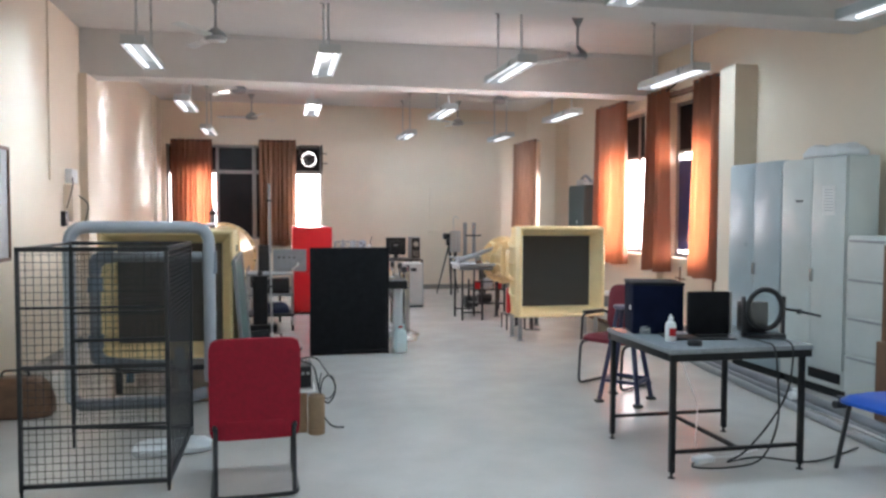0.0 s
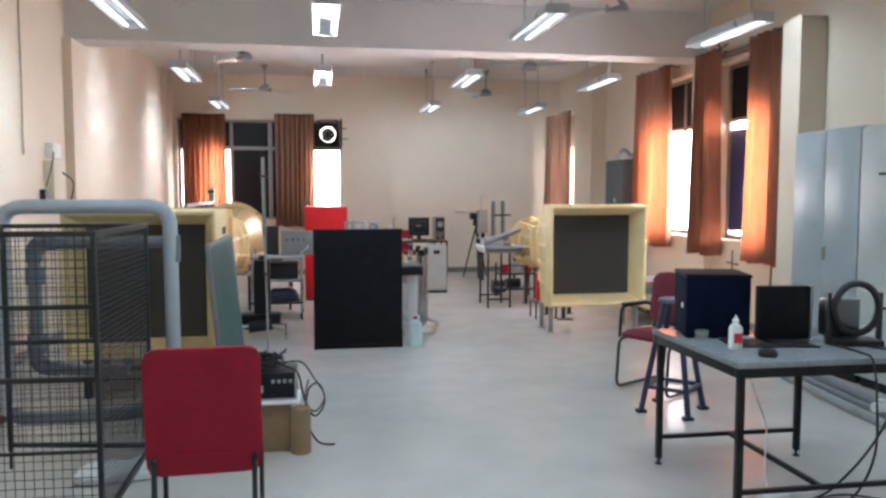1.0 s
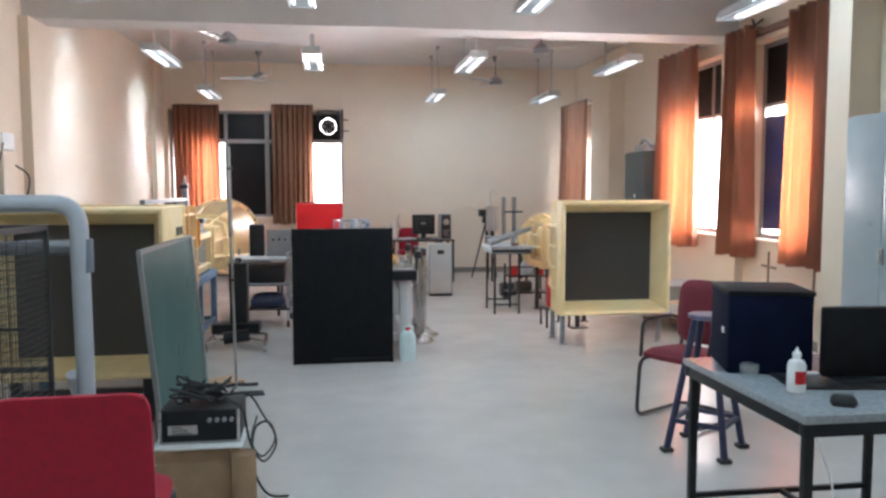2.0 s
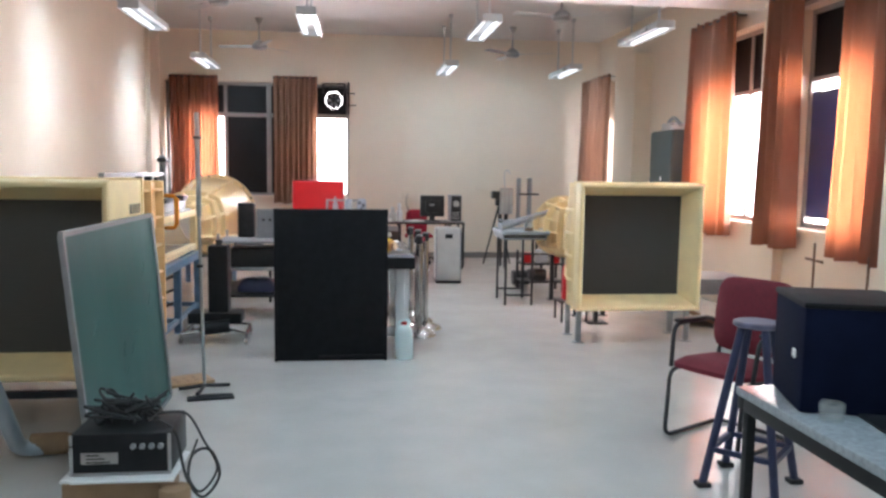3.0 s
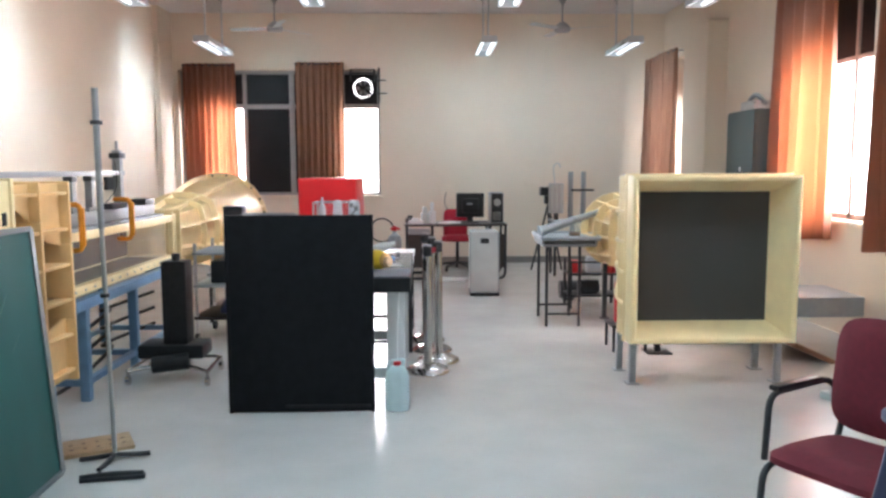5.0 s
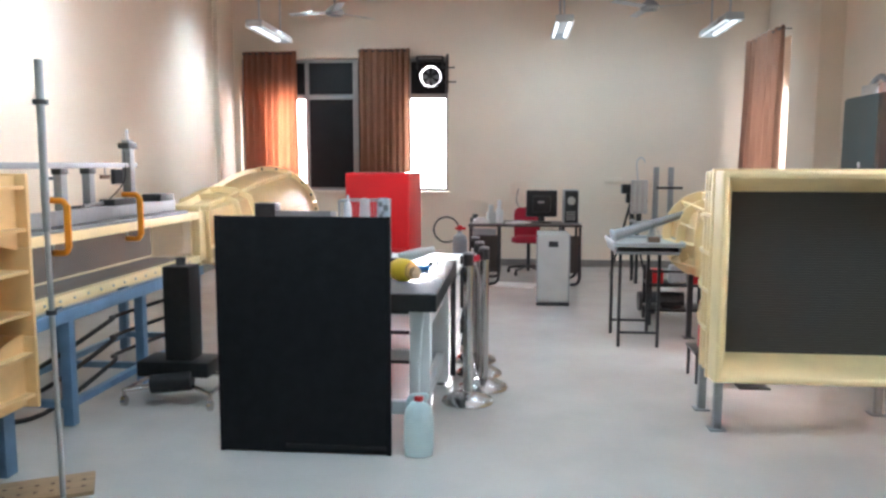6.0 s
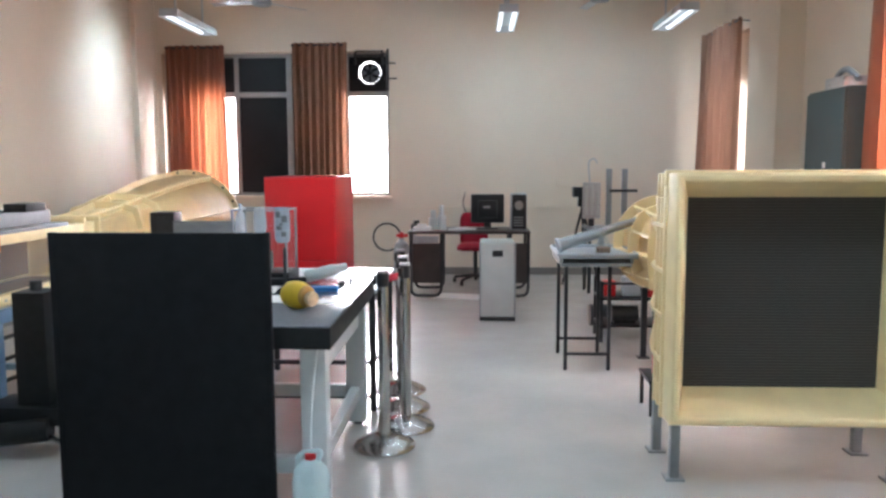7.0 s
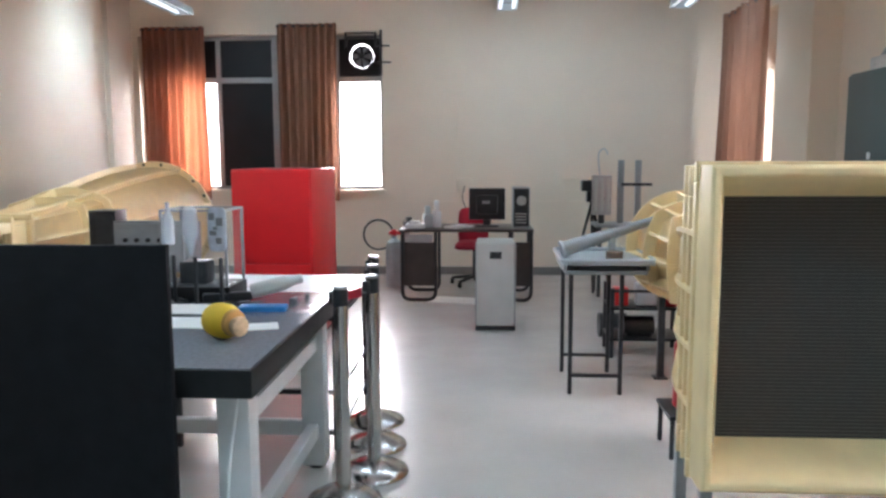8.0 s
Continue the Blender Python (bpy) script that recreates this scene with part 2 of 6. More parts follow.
def single(name, bm, material, at, label, category, group="", rz=0.0):
    ob = new(name, mesh_of(name, bm, material))
    ob.matrix_world = pose(*at, 0, 0, rz)
    return tagged(ob, label, category, group)


def shell(name, bm, material, label=""):
    ob = new(name, mesh_of(name, bm, material, smooth=False))
    return tagged(ob, label, "", "", "structure")


def B():
    return bmesh.new()


def wall_with_holes(axis, at, thick, u0, u1, z1, holes, z0=0.0):
    """A wall in the plane axis = at .. at + thick, with rectangular holes (u0, u1, z0, z1), made of butted blocks."""
    bm = B()
    us = sorted({u0, u1, *[h[0] for h in holes], *[h[1] for h in holes]})
    for a, b in zip(us, us[1:]):
        zs = [(z0, z1)]
        for h in holes:
            if h[0] <= a + 1e-6 and h[1] >= b - 1e-6:
                zs = [(z0, h[2]), (h[3], z1)]
        for p, q in zs:
            if axis == "x":
                box(bm, (at, a, p), (at + thick, b, q))
            else:
                box(bm, (a, at, p), (b, at + thick, q))
    bmesh.ops.remove_doubles(bm, verts=bm.verts, dist=1e-5)
    return bm


# ---- the room ----
XL, XR, YN, YB, H = -2.6, 5.05, -3.6, 15.55, 3.85
shell("floor", box(B(), (XL - 0.2, YN - 0.2, -0.12), (XR + 0.3, YB + 0.3, 0)), M_FLOOR, "grey polished vinyl floor")
shell("ceiling", box(B(), (XL - 0.2, YN - 0.2, H), (XR + 0.3, YB + 0.3, H + 0.15)), M_CEIL, "off-white painted concrete ceiling")
shell("wall_west", box(B(), (XL - 0.2, YN, 0), (XL, YB, H)), M_WALL, "cream painted wall with pilasters")
shell("wall_south", box(B(), (XL - 0.2, YN - 0.2, 0), (XR + 0.3, YN, H)), M_WALL, "cream painted wall")
W1, W2, W3 = (9.75, 11.15, 1.02, 3.16), (7.95, 9.3, 1.02, 3.16), (13.95, 15.0, 1.02, 3.1)
shell("wall_east", wall_with_holes("x", XR, 0.3, YN, YB, H, [W2, W1, W3]), M_WALL, "cream painted wall with three window openings")
WB = (-2.45, 0.63, 1.08, 3.0)
shell("wall_north", wall_with_holes("y", YB, 0.3, XL - 0.2, XR + 0.3, H, [WB]), M_WALL, "cream painted wall with a wide window")
BEAMS = [-2.5, 1.4, 5.25, 9.55]
for i, y in enumerate(BEAMS):
    shell("trim", box(B(), (XL, y, 3.29), (XR, y + 0.45, H)), M_CEIL, "painted concrete ceiling beam")
for y in (1.4, 5.25, 9.45):
    shell("trim", box(B(), (XL, y, 0), (XL + 0.1, y + 0.55, 3.29)), M_WALL, "cream painted pilaster")
shell("trim", box(B(), (XL, 14.95, 0), (XL + 0.07, YB, H)), M_WALL, "cream painted corner pilaster")
for y, z0 in ((8.2, 1.95),):
    shell("trim", rod(B(), (XL + 0.012, y, z0), (XL + 0.012, y, H), 0.011, seg=8), M_WALL, "painted wall conduit")
for a, b, d in ((7.2, 7.5, 0.28), (9.32, 9.72, 0.1), (13.0, 13.85, 0.26), (3.4, 4.0, 0.25)):
    shell("trim", box(B(), (XR - d, a, 0), (XR, b, 3.29)), M_WALL, "cream painted pilaster")
bm = B()
for lo, hi in (((XL + 0.075, YB - 0.015, 0), (XR, YB, 0.1)), ((XL, 10.02, 0), (XL + 0.015, 14.93, 0.1)), ((XL, 5.83, 0), (XL + 0.015, 9.43, 0.1)), ((XR - 0.015, 7.4, 0), (XR, 9.3, 0.1))):
    box(bm, lo, hi)
shell("baseboard", bm, M_SKIRT, "dark skirting along the walls")
# cable trunking and switch on the north wall
bm = B()
box(bm, (0.75, YB - 0.02, 0.9), (3.4, YB, 0.93))
for x in (1.55, 2.9):
    box(bm, (x, YB - 0.012, 0.9), (x + 0.02, YB, 2.6))
shell("trim", bm, M_WALL, "painted cable trunking")


# ---- windows ----
def right_window(name, w, leaves):
    y0, y1, z0, z1 = w
    win = tagged(new(name), "steel window with a blackened upper light", "", "", "structure")
    x = XR + 0.17
    bm = B()
    for lo, hi in (((x, y0, z0), (x + 0.05, y0 + 0.05, z1)), ((x, y1 - 0.05, z0), (x + 0.05, y1, z1)), ((x, y0, z0), (x + 0.05, y1, z0 + 0.05)),
                   ((x, y0, z1 - 0.05), (x + 0.05, y1, z1)), ((x, y0, 2.46), (x + 0.05, y1, 2.5)), ((x, (y0 + y1) / 2 - 0.025, z0), (x + 0.05, (y0 + y1) / 2 + 0.025, z1))):
        box(bm, lo, hi, 0.004)
    part("window_frame", bm, M_FRAME, win)
    bm = box(B(), (XR - 0.03, y0 - 0.03, z0 - 0.04), (XR + 0.2, y1 + 0.03, z0 - 0.002), 0.006)
    part("window_sill", bm, M_WALL, win)
    ym = (y0 + y1) / 2
    for a, b in ((y0 + 0.05, ym - 0.025), (ym + 0.025, y1 - 0.05)):
        part("blackened_pane", box(B(), (x + 0.02, a, 2.5), (x + 0.028, b, z1 - 0.05)), M_PANE_BLACK, win, "blackened glass pane")
    for a, b, m in leaves:
        part("blue_pane", box(B(), (x + 0.018, a, z0 + 0.1), (x + 0.03, b, 2.36)), m, win, "pane masked with a dark blue sheet")
    return win


right_window("window_1", W2, [(8.34, 8.6, M_PANE_BLUE), (8.65, 9.25, M_PANE_BLUE)])
right_window("window_2", W1, [])
right_window("window_3", W3, [])

win = tagged(new("window_4"), "wide steel window, mostly blacked out", "", "", "structure")
x0, x1, z0, z1 = WB
y = YB + 0.12
bm = B()
for lo, hi in (((x0, y, z0), (x0 + 0.05, y + 0.05, z1)), ((x1 - 0.04, y, z0), (x1, y + 0.05, z1)), ((x0, y, z0), (x1, y + 0.05, z0 + 0.04)), ((x0, y, z1 - 0.05), (x1, y + 0.05, z1)),
               ((x0, y, 2.42), (x1, y + 0.05, 2.49)), ((-2.32, y, z0), (-2.28, y + 0.05, z1)), ((-2.04, y, z0), (-2.0, y + 0.05, z1)), ((-1.5, y, z0), (-1.44, y + 0.05, z1)), ((-0.78, y - 0.01, z0), (-0.7, y + 0.06, z1)), ((0.02, y, z0), (0.08, y + 0.05, z1))):
    box(bm, lo, hi, 0.004)
part("window_frame", bm, M_FRAME, win)
part("window_sill", box(B(), (x0 - 0.03, YB - 0.06, z0 - 0.05), (x1 + 0.03, YB + 0.15, z0 - 0.002), 0.006), M_WALL, win)
# lower pane from x -2.28 is added, unseen, to shade the curtain before it
for a, b, lo, hi in ((-1.44, -0.78, z0 + 0.04, 2.42), (-0.7, 0.02, z0 + 0.04, 2.42), (-2.28, -2.04, z0 + 0.04, 2.42), (-2.4, -2.32, 2.49, z1 - 0.05), (-2.28, -2.04, 2.49, z1 - 0.05), (-2.0, -1.5, 2.49, z1 - 0.05), (-1.44, -0.78, 2.49, z1 - 0.05), (-0.7, 0.02, 2.49, z1 - 0.05)):
    part("blackened_pane", box(B(), (a, y + 0.02, lo), (b, y + 0.03, hi)), M_PANE_BLACK, win, "blackened glass pane")
# the fan's board has a round hole for the fan
bm = B()
seg, cx, cz, R = 40, 0.37, 2.735, 0.165
ring = [(cx + R * math.cos(2 * math.pi * i / seg), cz + R * math.sin(2 * math.pi * i / seg)) for i in range(seg)]


def rim_point(i):
    c, s = math.cos(2 * math.pi * i / seg), math.sin(2 * math.pi * i / seg)
    hw, h0 = 0.33, 0.28
    k = min(hw / max(abs(c), 1e-6), h0 / max(abs(s), 1e-6))
    return (min(max(cx + k * c, 0.08), 0.59), min(max(cz + k * s, 2.49), 2.95))


for yy in (y + 0.0, y + 0.02):
    A = [bm.verts.new((p, yy, q)) for p, q in ring]
    C = [bm.verts.new((*[rim_point(i)[0]], yy, rim_point(i)[1])) for i in range(seg)]
    for i in range(seg):
        bm.faces.new((A[i], A[(i + 1) % seg], C[(i + 1) % seg], C[i]))
part("fan_board", bm, M_PANE_BLACK, win, "black board round the fan")

fan = thing("exhaust_fan", (cx, YB + 0.1, cz), "black round exhaust fan set in the window's upper corner", "fan")
bm = B()
tube(bm, [(0.16 * math.cos(a), 0, 0.16 * math.sin(a)) for a in [2 * math.pi * i / 32 for i in range(33)]], 0.012, 6)
part("ring", bm, M_BLACK_STEEL, fan)
for k in range(6):
    a = 2 * math.pi * k / 6
    bm = B()
    vs = []
    for r, w in ((0.03, 0.25), (0.09, 0.38), (0.135, 0.34)):
        vs.append([bm.verts.new((r * math.cos(a + s * w), 0.02 * s, r * math.sin(a + s * w))) for s in (-1, 1)])
    for p, q in zip(vs, vs[1:]):
        bm.faces.new((p[0], p[1], q[1], q[0]))
    bmesh.ops.solidify(bm, geom=bm.faces, thickness=0.003)
    part("blade", bm, M_GREY_STEEL, fan)
part("shutter", rod(B(), (0, 0.035, 0), (0, 0.04, 0), 0.138, seg=32), M_PANE_BLACK, fan, "dark shutter disc")
part("hub", rod(B(), (0, -0.04, 0), (0, 0.03, 0), 0.04, seg=20), M_BLACK_STEEL, fan)
bm = B()
for k in range(4):
    a = math.pi / 4 + k * math.pi / 2
    rod(bm, (0.03 * math.cos(a), -0.03, 0.03 * math.sin(a)), (0.16 * math.cos(a), -0.01, 0.16 * math.sin(a)), 0.006, seg=6)
part("guard", bm, M_BLACK_STEEL, fan)
bm = B()
for lo, hi in (((-0.2, -0.1, 0.2), (0.2, -0.07, 0.23)), ((-0.2, -0.1, 0.1), (-0.17, -0.07, 0.26)), ((0.17, -0.1, 0.1), (0.2, -0.07, 0.26)), ((0.24, -0.12, -0.25), (0.27, -0.09, 0.3)), ((0.2, -0.12, -0.1), (0.38, -0.1, -0.08)), ((0.2, -0.12, 0.1), (0.36, -0.1, 0.12)), ((-0.2, -0.1, 0.26), (0.2, -0.07, 0.29))):
    box(bm, lo, hi, 0.004)
part("bracket", bm, M_BLACK_STEEL, fan)


# bright overcast distance outside
for lo, hi in (((7.5, 4, -1), (7.52, 19, 6)), ((-7, 18.4, -1), (7, 18.42, 6))):
    tagged(new("backdrop", mesh_of("backdrop", box(B(), lo, hi), M_SKYGLOW, False)), "white overcast sky glare outside", "", "", "structure")


# ---- curtains ----
def curtain(at, length, z0, z1, material, folds, seed, axis, label, depth=0.055, pull=0.0):
    """A hanging curtain whose folds run along axis 'x' or 'y'."""
    rnd = random.Random(seed)
    bm = B()
    nu, nz = folds * 8, 14
    ph = [rnd.uniform(-0.5, 0.5) for _ in range(folds + 2)]
    rows = []
    for j in range(nz + 1):
        v = j / nz
        row = []
        for i in range(nu + 1):
            u = i / nu
            k = u * folds
            f = int(k)
            w = math.sin(2 * math.pi * k + 2.2 * (ph[f] * (1 - (k - f)) + ph[f + 1] * (k - f))) * (1 + 0.7 * ph[f] * (1 - (k - f)) + 0.7 * ph[f + 1] * (k - f))
            d = depth * w * (0.55 + 0.45 * (1 - v)) + 0.012 * math.sin(9 * u + 3 * v + seed)
            s = u * length * (1 - pull * math.sin(math.pi * v) * 0.5) + 0.01 * math.sin(5 * v + i * 0.7) * (1 - v)
            z = z0 + (z1 - z0) * v + (0.012 * math.sin(k * 2.1 + seed) if j == 0 else 0)
            p = (s, d, z) if axis == "x" else (d, s, z)
            row.append(bm.verts.new((p[0], p[1], p[2])))
        rows.append(row)
    for A, C in zip(rows, rows[1:]):
        for i in range(nu):
            bm.faces.new((A[i], A[i + 1], C[i + 1], C[i]))
    top = rows[-1]
    cur = thing("curtain", (at[0], at[1], 0), label, "curtain", "window curtains")
    part("cloth", bm, material, cur)
    bm = B()
    if axis == "x":
        tube(bm, [(0, 0, z1 - 0.03), (length, 0, z1 - 0.03)], 0.012, 8)
    else:
        tube(bm, [(0, 0, z1 - 0.03), (0, length, z1 - 0.03)], 0.012, 8)
    part("heading_rod", bm, M_BLACK_STEEL, cur)
    for f in (0.06, 0.94):
        a = (f * length, 0, z1 - 0.03) if axis == "x" else (0, f * length, z1 - 0.03)
        b = (a[0], YB - at[1] + 0.01, a[2]) if axis == "x" else (XR - at[0] + 0.01, a[1], a[2])
        part("rod_bracket", bar(B(), a, b, 0.012), M_BLACK_STEEL, cur)
    return cur


curtain((4.9, 10.22), 1.12, 0.84, 3.33, M_CURTAIN, 6, 1, "y", "long terracotta curtain glowing with daylight from behind", 0.075)
curtain((4.9, 8.98), 0.56, 0.82, 3.31, M_CURTAIN, 4, 2, "y", "narrow terracotta curtain gathered between two windows", 0.075)
curtain((4.9, 7.56), 0.74, 0.82, 3.30, M_CURTAIN, 5, 3, "y", "terracotta curtain, half lit from behind, beside a window", 0.075)
curtain((4.7, 13.9), 1.32, 0.9, 3.1, M_CURTAIN_B, 6, 4, "y", "brown curtain with a ragged heading at the far window", 0.1)
curtain((-2.34, 15.4), 0.79, 0.95, 3.08, M_CURTAIN_C, 8, 5, "x", "reddish-brown curtain glowing at its inner side")
curtain((-0.64, 15.4), 0.74, 0.95, 3.1, M_CURTAIN_B, 8, 6, "x", "closed brown curtain in the middle of the window")
bm = box(B(), (XR - 0.09, 7.3, 3.2), (XR - 0.002, 9.32, 3.26), 0.004)
shell("trim", bm, M_PLY, "dark curtain pelmet board")
bm = B()
for y0 in (9.0, 11.2):
    tube(bm, [(XR, y0 + 0.05, 3.38), (XR - 0.12, y0, 3.3), (XR - 0.16, y0 - 0.02, 3.36)], 0.012, 6)
shell("trim", bm, M_BLACK_STEEL, "curtain rod brackets")


# ---- ceiling lamps and fans ----
def ceiling_lamp():
    lamp = thing("ceiling_light", (0, 0, 0), "white twin-tube fluorescent light hung on two rods, switched on", "light", "fluorescent lights")
    bm = B()
    prof = [(-0.11, 0.0), (-0.085, 0.085), (0.085, 0.085), (0.11, 0.0), (0.103, 0.0), (0.078, 0.078), (-0.078, 0.078), (-0.103, 0.0)]
    A = [bm.verts.new((x, -0.62, z)) for x, z in prof]
    C = [bm.verts.new((x, 0.62, z)) for x, z in prof]
    for i in range(8):
        bm.faces.new((A[i], A[(i + 1) % 8], C[(i + 1) % 8], C[i]))
    for s in (-0.62, 0.61):
        box(bm, (-0.1, s, 0.0), (0.1, s + 0.01, 0.083))
    part("housing", bm, M_REFL, lamp)
    for s in (-0.07, 0.07):
        part("tube", rod(B(), (s, -0.59, 0.03), (s, 0.59, 0.03), 0.016, seg=10), M_TUBE, lamp, "glowing fluorescent tube")
    for s in (-0.42, 0.42):
        part("rod", rod(B(), (0, s, 0.086), (0, s, H - 3.08 + 0.0), 0.012, seg=8), M_REFL, lamp)
        part("rose", rod(B(), (0, s, H - 3.08 - 0.04), (0, s, H - 3.08), 0.035, seg=12), M_REFL, lamp)
    return lamp


# light output per lamp column, lowered by the windows to keep that wall dim
OUTPUT = {-1.48: 1.0, 0.24: 1.0, 2.15: 1.0, 4.02: 0.6}
ROWS_Y, COLS_X = (-2.6, 0.7, 3.95, 7.25, 10.66, 14.03), (-1.48, 0.24, 2.15, 4.02)
first = None
for y in ROWS_Y:
    for x in COLS_X:
        if abs(y - 14.03) < 0.1 and x == 0.24:
            continue
        m = pose(x, y, 3.08)
        if first is None:
            first = ceiling_lamp()
            first.matrix_world = m
        else:
            copy_thing(first, m)
        for s in (-1, 1):
            if x < -1 and s < 0:
                area("lamp_light", (x - 0.04, y, 3.084), (XL, y + 0.1, 2.1), 0.02, 1.15, LAMP_POWER * (1.4 if y > 14 else 1.0), LAMP_COLOUR, 100)
            else:
                area("lamp_light", (x + 0.055 * s, y, 3.092), (x + 0.5 * s, y + (0.5 if y > 14 else 0.0), 2.4), 0.022, 1.15, LAMP_POWER * OUTPUT[x], LAMP_COLOUR, 140)


def ceiling_fan():
    fan = thing("ceiling_fan", (0, 0, 0), "pale grey three-blade ceiling fan at rest on a short rod", "fan", "ceiling fans")
    part("rod", rod(B(), (0, 0, 0.08), (0, 0, H - 3.42), 0.013, seg=8), M_GREY_STEEL, fan)
    part("motor", lathe(B(), [(0.03, -0.05), (0.1, -0.04), (0.12, 0.0), (0.1, 0.04), (0.04, 0.09), (0.02, 0.1)], 20), M_GREY_STEEL, fan)
    part("canopy", lathe(B(), [(0.02, H - 3.42 - 0.1), (0.06, H - 3.42 - 0.02), (0.065, H - 3.42)], 16), M_GREY_STEEL, fan)
    for k in range(3):
        turn = pose(0, 0, 0, 0, 0, 120 * k)
        bm = B()
        bmesh.ops.create_cube(bm, size=1, matrix=turn @ pose(0.38, 0, 0, 10, 0, 0) @ Matrix.Diagonal((0.52, 0.1, 0.006, 1)))
        box(bm, (-0.001, -0.001, -0.001), (0.001, 0.001, 0.001))
        bmesh.ops.create_cube(bm, size=1, matrix=turn @ pose(0.12, 0, 0) @ Matrix.Diagonal((0.1, 0.04, 0.008, 1)))
        part("blade", bm, M_REFL, fan)
    return fan


fan0 = ceiling_fan()
spots = [(-0.86, 7.75, 0), (3.12, 7.77, 0), (-0.81, 11.2, 10), (3.24, 11.4, 75), (-0.74, 14.4, 170), (3.25, 14.4, 100), (-0.8, 4.3, 30), (3.1, 4.3, 60)]
fan0.matrix_world = pose(spots[0][0], spots[0][1], 3.42, 0, 0, spots[0][2])
for x, y, a in spots[1:]:
    copy_thing(fan0, pose(x, y, 3.42, 0, 0, a))


# ---- the black panel and the wind tunnels ----
panel = thing("display_board", (0.55, 8.115, 0), "large matt black board standing upright on the floor", "board")
part("face", box(B(), (-0.447, -0.012, 0.004), (0.447, 0.012, 1.22), 0.003), M_BLACK_PANEL, panel)
for x in (-0.435, 0.435):
    part("edge_strip", box(B(), (x - 0.012, -0.0135, 0), (x + 0.0125, 0.0135, 1.2215), 0.002), M_BLACK_PANEL, panel)
part("bottom_strip", box(B(), (-0.1, -0.02, 0.03), (0.42, -0.0125, 0.05), 0.002), M_BLACK, panel)


def square_ring(bm, o, i, y0, y1, cz=0.0):
    """A square frame, outer half-size o, inner half-size i, from y0 to y1."""
    for lo, hi in (((-o, y0, cz + i), (o, y1, cz + o)), ((-o, y0, cz - o), (o, y1, cz - i)), ((-o, y0, cz - i), (-i, y1, cz + i)), ((i, y0, cz - i), (o, y1, cz + i))):
        box(bm, lo, hi, 0.006)
    return bm


def loft(bm, sections, seg=48, thick=0.012):
    """A skin through squarish-to-round sections (y, half-width, roundness 0..1)."""
    rings = []
    for y, h, q in sections:
        row = []
        for k in range(seg):
            a = 2 * math.pi * k / seg
            c, s = math.cos(a), math.sin(a)
            sq = 1 / max(abs(c), abs(s))
            r = h * ((1 - q) * sq + q)
            row.append(bm.verts.new((r * c, y, r * s)))
        rings.append(row)
    for A, C in zip(rings, rings[1:]):
        for k in range(seg):
            bm.faces.new((A[k], A[(k + 1) % seg], C[(k + 1) % seg], C[k]))
    bmesh.ops.solidify(bm, geom=bm.faces[:], thickness=thick)
    return bm


def rib_frame(bm, y, h, q, fin, t=0.014, seg=48):
    """A flat rib that runs round the skin and stands fin proud of it."""
    rows = []
    for yy in (y - t / 2, y + t / 2):
        for add in (-0.004, fin):
            row = []
            for k in range(seg):
                a = 2 * math.pi * k / seg
                c, s = math.cos(a), math.sin(a)
                r = h * ((1 - q) / max(abs(c), abs(s)) + q) + add
                row.append(bm.verts.new((r * c, yy, r * s)))
            rows.append(row)
    order = [rows[0], rows[1], rows[3], rows[2]]
    for i in range(4):
        A, C = order[i], order[(i + 1) % 4]
        for k in range(seg):
            bm.faces.new((A[k], A[(k + 1) % seg], C[(k + 1) % seg], C[k]))
    return bm


def fin(sections, a, high, t=0.009):
    """A lengthwise fin at the angle a that stands high off the skin."""
    bm = B()
    prev = None
    d, w = Vector((math.cos(a), 0, math.sin(a))), Vector((-math.sin(a), 0, math.cos(a)))
    for y, h, q in sections:
        rr = h * ((1 - q) / max(abs(math.cos(a)), abs(math.sin(a))) + q)
        row = [bm.verts.new(d * (rr + e) + w * s + Vector((0, y, 0))) for s, e in ((-t, -0.005), (t, -0.005), (t, high), (-t, high))]
        if prev:
            for i in range(4):
                bm.faces.new((prev[i], prev[(i + 1) % 4], row[(i + 1) % 4], row[i]))
        prev = row
    return bm


def intake(tun, half, deep):
    """The square bell mouth with a rounded lip and a dark screen set back inside."""
    inner = half - 0.115
    bm = B()
    rings = []
    prof = [(0.25, inner), (0.03, half - 0.042), (0.012, half - 0.036), (0.002, half - 0.024), (0.0, half - 0.012), (0.006, half - 0.004), (0.018, half), (deep, half)]
    for y, h in prof:
        rings.append([bm.verts.new((x * h, y, z * h)) for x, z in ((-1, -1), (1, -1), (1, 1), (-1, 1))])
    for A, C in zip(rings, rings[1:]):
        for k in range(4):
            bm.faces.new((A[k], A[(k + 1) % 4], C[(k + 1) % 4], C[k]))
    part("bell_mouth", bm, M_FRP, tun)
    part("back_plate", square_ring(B(), half + 0.012, half - 0.06, deep - 0.03, deep), M_FRP, tun)
    i = inner
    part("screen", box(B(), (-i, 0.25, -i), (i, 0.262, i)), M_MESH_GREY, tun, "dark grey honeycomb screen")
    bm = B()
    n = 64
    for k in range(1, n):
        z = -i + 2 * i * k / n
        box(bm, (-i, 0.246, z - 0.002), (i, 0.2505, z + 0.002))
    tagged(part("screen_wire", bm, M_SCREEN_WIRE, tun), kind="stuff")


